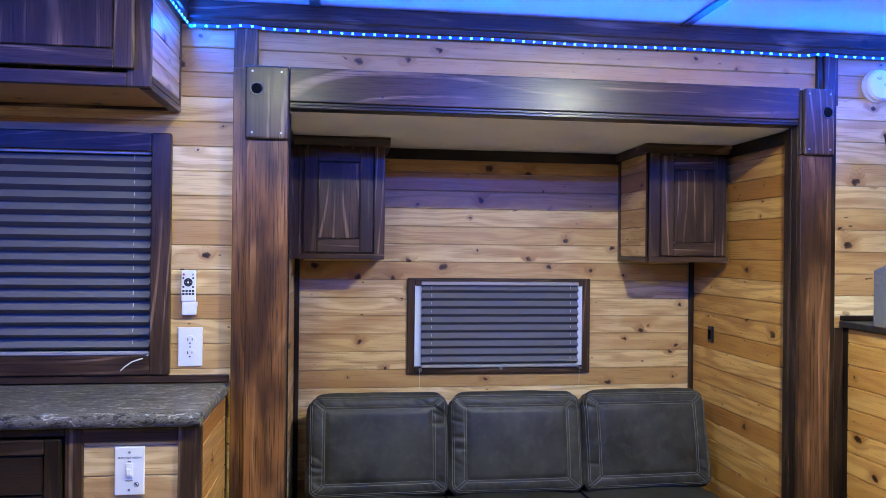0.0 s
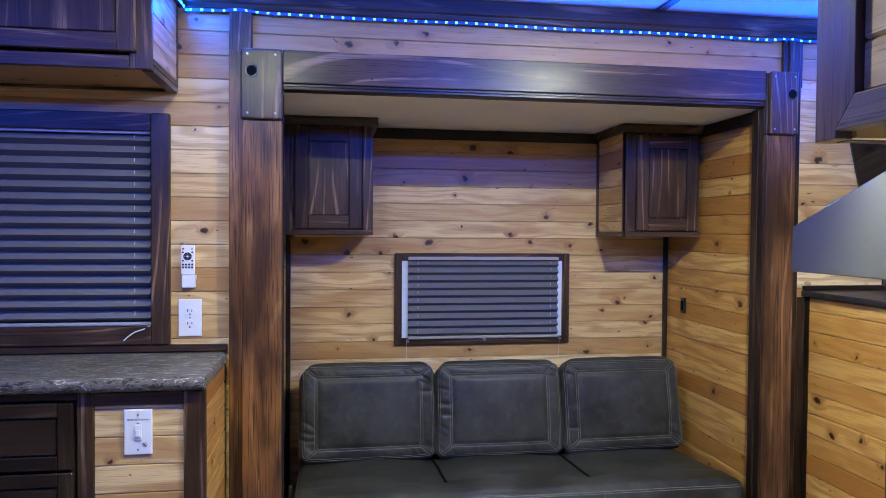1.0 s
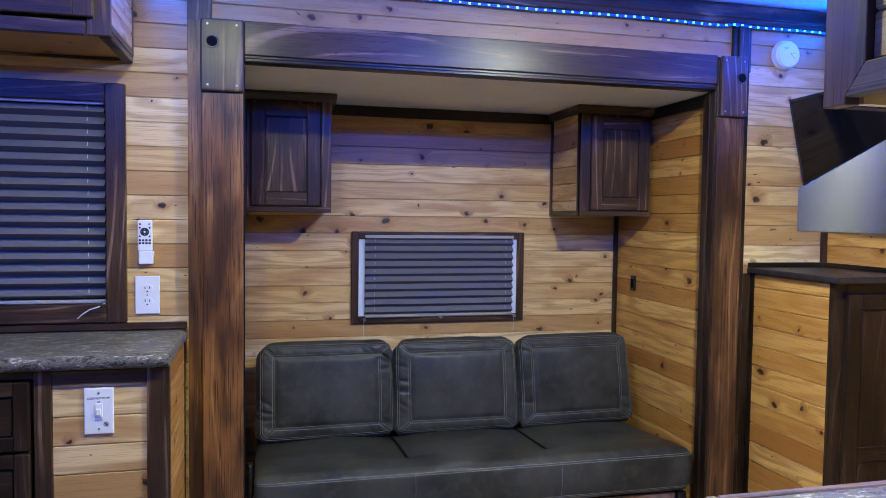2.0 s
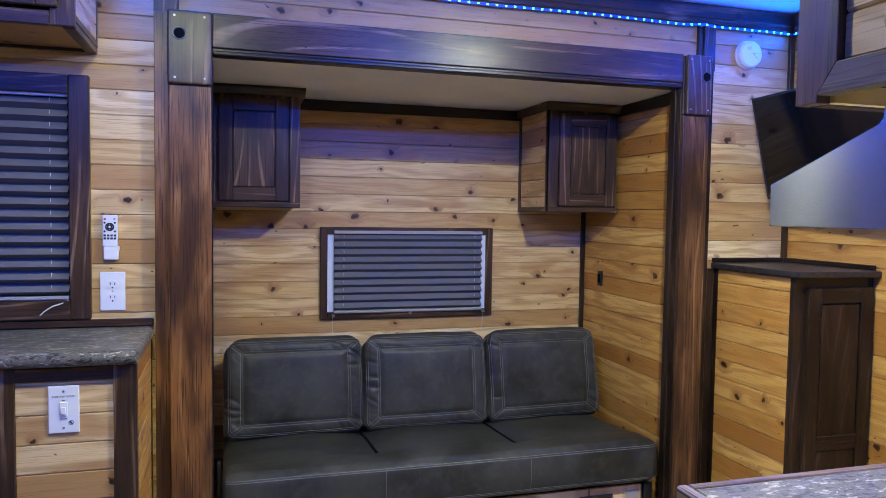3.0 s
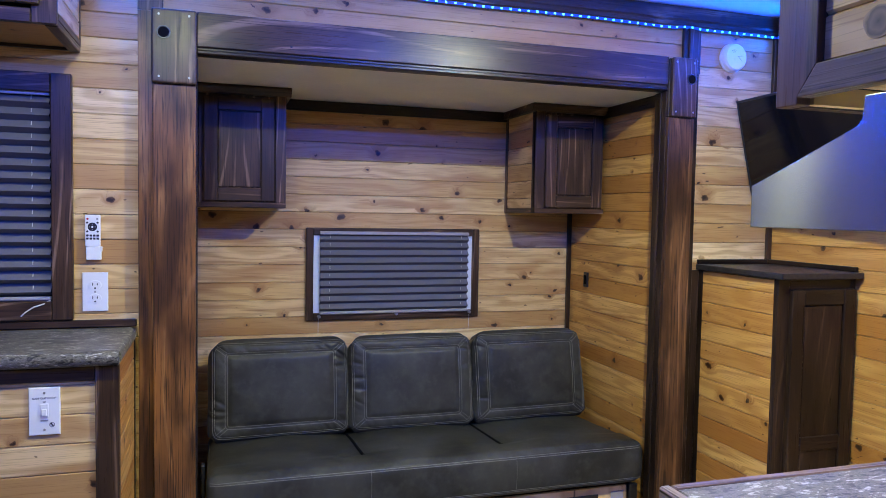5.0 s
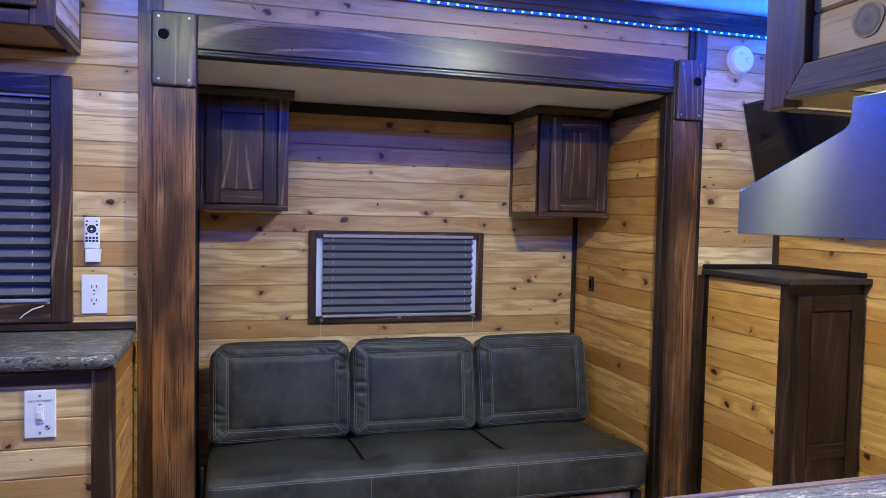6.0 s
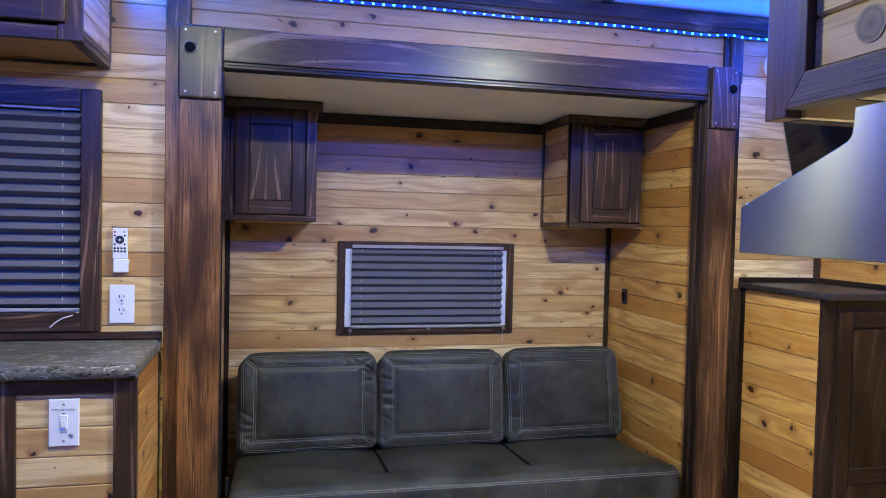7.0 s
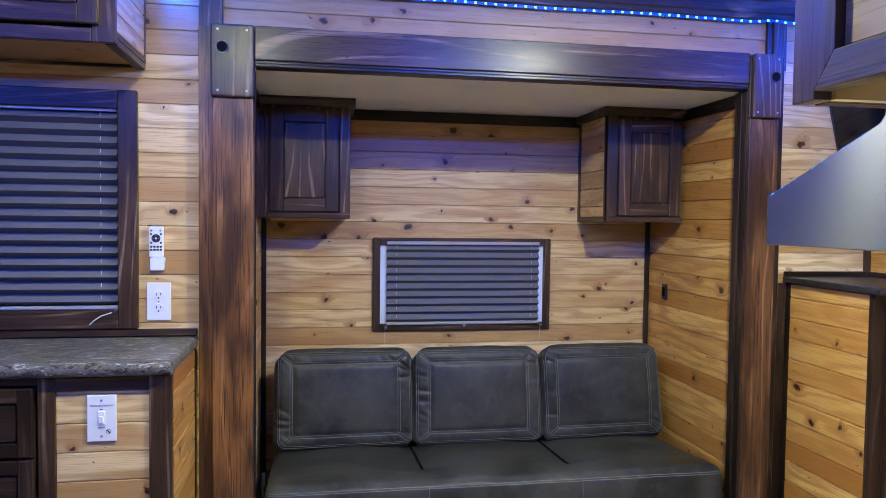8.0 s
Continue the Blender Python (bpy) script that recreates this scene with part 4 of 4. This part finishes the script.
def drop(x, y, z, way, lift=0.001):
    hit = tree.ray_cast(Vector((x, y, z)), Vector(way))
    return hit[0] - Vector(way) * lift if hit[0] else None


def run(points, r=0.0012):
    pts = [p for p in points if p is not None]
    if len(pts) > 2:
        part("stitching", tube(pts, r, n=4), STITCH, seat, "pale grey stitching", m=seat_m)


for z in (h / 2 - 0.018, h / 2 - 0.024, -h / 2 + 0.022, -h / 2 + 0.028):
    run([drop(-w / 2 + 0.012 + (w - 0.024) * i / 90, -1, z, (0, 1, 0)) for i in range(91)])
for k in (1, 2):
    x = -w / 2 + w * k / 3
    run([drop(x, -1, h / 2 - 0.02 - (h - 0.04) * i / 10, (0, 1, 0)) for i in range(11)], 0.0010)
    gap = [drop(x, -d / 2 + 0.13 + 0.5 * i / 20, 1, (0, 0, -1), -0.001) for i in range(21)]
    gap = [p for p in gap if p is not None]
    # black tube in the crease stands in for the shade between seat sections
    part("seam_gap", tube(gap, 0.0060, n=6), HOLE, seat, m=seat_m)

CW, CH, CD = 0.545, 0.384, 0.150
for i, (cx, cy, lean) in enumerate(((0.622, 0.548, 9), (1.150, 0.540, 9), (1.676, 0.548, 10))):
    cw = (CW, 0.532, 0.534)[i]
    bm = cushion(cw, CD, CH, 0.034, 0.024, 3.7 * i + 1.3, (0.008, 0.012, 0.030)[i])
    on = surface(bm)
    m = pose(cx, cy, 0.398 + CH / 2 - 0.008, -lean, 0, (1.0, -0.5, 1.5)[i])
    back = part("back_cushion", bm, LEATHER, sofa, smooth=True, m=m)
    hx, hz, ix, iz = cw / 2, CH / 2, cw / 2 - 0.070, CH / 2 - 0.058
    for e in (0.0, 0.009):
        seam(on, rounded(-ix - e, ix + e, -iz - e, iz + e, 0.008 + e), back, m)
    for sx in (-1, 1):
        for sz in (-1, 1):
            for e in (-0.004, 0.004):
                seam(on, [(sx * (ix + 0.004) + e * sx, sz * (iz + 0.004) - e * sz), (sx * (hx - 0.016) + e * sx, sz * (hz - 0.014) - e * sz)], back, m)
    seam(on, rounded(-hx + 0.016, hx - 0.016, -hz + 0.013, hz - 0.013, 0.03), back, m, 0.0013)
    seam(on, rounded(-hx + 0.023, hx - 0.023, -hz + 0.020, hz - 0.020, 0.03), back, m, 0.0010)
# frame below the seat
part("base_frame", box(0.372, 1.915, 0.030, 0.62, 0.042, 0.262, 0.004), DARK_X, sofa)
part("front_panel", box(0.40, 1.885, 0.020, 0.0295, 0.06, 0.258, 0.002), CEDAR, sofa, "cedar drawer front below the seat")
part("corner_leg", box(1.890, 1.925, 0.010, 0.0295, 0.042, 0.262, 0.003), BLACK, sofa)
part("corner_leg", box(0.362, 0.395, 0.010, 0.0295, 0.042, 0.262, 0.003), BLACK, sofa)
part("drawer_slot", box(1.62, 1.76, 0.016, 0.0195, 0.20, 0.232, 0.002), BLACK, sofa)
part("paper_tag", box(1.815, 1.868, 0.0175, 0.0195, 0.205, 0.236), RAIL, sofa, "small pale paper tag")
part("hinge_arm", box(0.334, 0.344, 0.10, 0.13, 0.18, 0.44, 0.002), BLACK, sofa)
part("hinge_bolt", rod((0.331, 0.115, 0.40), (0.336, 0.115, 0.40), 0.010, 12), BLACK, sofa)
part("hinge_bolt", rod((0.331, 0.115, 0.33), (0.336, 0.115, 0.33), 0.010, 12), BLACK, sofa)

# ---- the corner cabinet ----
corner = thing("corner_cabinet", (2.32, -0.2, 0), "cedar-sided corner cabinet with dark panel door", "cabinet")
CX0, CF = 2.156, -0.420
part("carcass", box(CX0 + 0.014, X1 - 0.001, CF + 0.020, -0.001, 0, 1.084), BACKING, corner)
# the deep stain on this front also holds the shade it stands in
part("face_stile", box(CX0, CX0 + 0.050, CF, CF + 0.0195, 0, 1.084, 0.002), DEEP_Z, corner)
part("face_stile", box(X1 - 0.024, X1 - 0.002, CF, CF + 0.0195, 0, 1.084, 0.002), DEEP_Z, corner)
part("face_rail", box(CX0 + 0.0505, X1 - 0.0245, CF + 0.001, CF + 0.0195, 1.048, 1.084, 0.001), DEEP_X, corner)
part("back_stile", box(CX0 + 0.001, CX0 + 0.0135, -0.030, -0.002, 0, 1.084, 0.001), DEEP_Z, corner)
cd = door(corner, CX0 + 0.046, X1 - 0.016, 0.05, 1.050, CF - 0.019, 0.052, stain=(DEEP_X, DEEP_Z))
part("rail", box(CX0 + 0.0985, X1 - 0.0685, CF - 0.0185, CF - 0.0025, 0.500, 0.550, 0.0025), DEEP_X, cd)
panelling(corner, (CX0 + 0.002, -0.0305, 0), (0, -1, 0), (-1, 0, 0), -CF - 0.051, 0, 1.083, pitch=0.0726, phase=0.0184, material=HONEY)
slab = tagged(part("cabinet_top", box(CX0 - 0.014, X1 - 0.003, CF - 0.034, -0.003, 1.085, 1.106, 0.004, seg=2), BLACKTOP), "black laminate top on the corner cabinet", "counter top")
trim("cabinet_top_strip", box(CX0 - 0.010, X1 - 0.018, -0.016, -0.003, 1.107, 1.124, 0.002), DEEP_X, "dark strip behind the black top")
trim("cabinet_top_strip_side", box(X1 - 0.016, X1 - 0.003, -0.430, -0.003, 1.107, 1.124, 0.002), DEEP_Y, "dark strip beside the black top")

# ---- the television ----
A = Vector((2.265, -0.05, 1.728))
e1 = Vector((-0.085, -0.996, 0)).normalized()
dn = Vector((2.350, -0.05, 1.351)) - A
e2 = (dn - e1 * dn.dot(e1)).normalized()
e3 = e1.cross(e2)
if e3.x > 0:
    e3 = -e3
tvm = Matrix((e1, e3, -e2)).transposed().to_4x4()
tvm.translation = A
tv = thing("television", (2.36, -0.38, 1.35), "black flat television tilted down on a wall bracket", "television")
TW, TH = 0.66, 0.386
part("casing", box(0, TW, -0.035, -0.002, -TH, 0, 0.004, seg=2), BLACK, tv, m=tvm)
part("screen", box(0.009, TW - 0.009, -0.0035, -0.0005, -TH + 0.016, -0.009), SCREEN, tv, "glossy black screen", m=tvm)
for a, b, c, e in ((0, 0.009, -TH, 0), (TW - 0.009, TW, -TH, 0), (0.009, TW - 0.009, -0.009, 0), (0.009, TW - 0.009, -TH, -TH + 0.016)):
    part("bezel", box(a, b, -0.004, 0.0015, c, e, 0.001), BLACK, tv, m=tvm)
part("bracket_plate", box(X1 - 0.012, X1 - 0.001, -0.46, -0.32, 1.46, 1.64, 0.002), BLACK, tv)
part("bracket_arm", rod((X1 - 0.012, -0.39, 1.55), (2.335, -0.39, 1.55), 0.016, 12), BLACK, tv)

# ---- kitchen side: hood, upper cabinet, counter ----
HX0, HX1 = 0.902, 1.640
hood = thing("range_hood", (1.27, -2.0, 1.276), "brushed stainless steel range hood with sloping front", "range hood")
prof = [(-1.746, 1.276), (-1.746, 1.318), (-1.872, 1.366), (-1.876, 1.371), (-1.878, 1.391), (YS + 0.002, 1.391), (YS + 0.002, 1.276)]
part("side_panel", prism(prof, "x", HX0, HX0 + 0.004, 0.0008), STEEL, hood)
part("side_panel", prism(prof, "x", HX1 - 0.004, HX1, 0.0008), STEEL, hood)
part("body", prism([(-1.7475, 1.281), (-1.7475, 1.317), (-1.8735, 1.365), (-1.8795, 1.390), (YS + 0.003, 1.390), (YS + 0.003, 1.281)], "x", HX0 + 0.0045, HX1 - 0.0045), STEEL, hood)
part("bottom_rim", box(HX0 + 0.0045, HX1 - 0.0045, -1.7575, -1.7480, 1.2765, 1.2805, 0.001), STEEL, hood)
kit = thing("kitchen_upper_cabinet", (1.27, -2.0, 1.393), "dark-framed kitchen cabinet with cedar end panel above hood", "cabinet")
KX = 0.902
part("body", box(KX + 0.0205, 1.640, -1.808, YS + 0.002, 1.412, CEIL - 0.002), CEDAR, kit)
part("end_stile", prism([(-1.775, CEIL - 0.002), (-1.775, 1.393), (-1.802, 1.393), (-1.802, 1.400), (-1.824, 1.428), (-1.824, CEIL - 0.002)], "x", KX, KX + 0.0165, 0.0012), EDGE_Z, kit)
part("end_rail", prism([(-1.8025, 1.400), (-1.8245, 1.428), (YS + 0.002, 1.428), (YS + 0.002, 1.400)], "x", KX - 0.001, KX + 0.0165, 0.0012), EDGE_Y, kit)
panelling(kit, (KX + 0.008, YS + 0.003, 0), (0, 1, 0), (-1, 0, 0), -1.8245 - YS - 0.003, 1.4285, CEIL - 0.003, pitch=0.0744, phase=1.472)
knot_rim = [(0.0155 * math.cos(a) * (1 + 0.08 * math.sin(3 * a)), 0.0140 * math.sin(a)) for a in (2 * math.pi * k / 26 for k in range(26))]
part("knot", prism(knot_rim, "x", -0.0006, 0.0006), KNOT, kit, "dark oval knot in the cedar", m=Matrix.Translation((KX + 0.0078, -1.8815, 1.4525)))
part("face_rail", box(KX + 0.017, 1.640, -1.795, -1.775, 1.393, 1.440, 0.003), DARK_X, kit)
part("frame_back", box(KX + 0.017, 1.638, -1.806, -1.7955, 1.394, 1.4115), CEDAR, kit, "bare pale cedar behind the frame")
for dx in (0.96, 1.30):
    dd = part("door", box(dx, dx + 0.33, -1.774, -1.757, 1.430, 2.04, 0.003), DARK_Z, kit)
ktop = tagged(part("kitchen_counter_top", box(0.985, X1 - 0.003, YS + 0.003, -1.527, 0.872, 0.9105, 0.002), STONE), "grey and white speckled stone-look kitchen counter", "counter top")
part("edge_strip", box(0.967, 0.9845, YS + 0.003, -1.5085, 0.870, 0.911, 0.003), EDGE_Y, ktop, "paler wood edging")
part("edge_strip", box(0.985, X1 - 0.003, -1.5265, -1.5085, 0.870, 0.911, 0.003), EDGE_X, ktop, "paler wood edging")
kbase = thing("kitchen_base_cabinet", (1.7, -1.9, 0), "dark-stained kitchen base cabinet under the counter", "cabinet")
part("carcass", box(1.000, X1 - 0.003, YS + 0.003, -1.545, 0, 0.869, 0.003), DARK_Z, kbase)
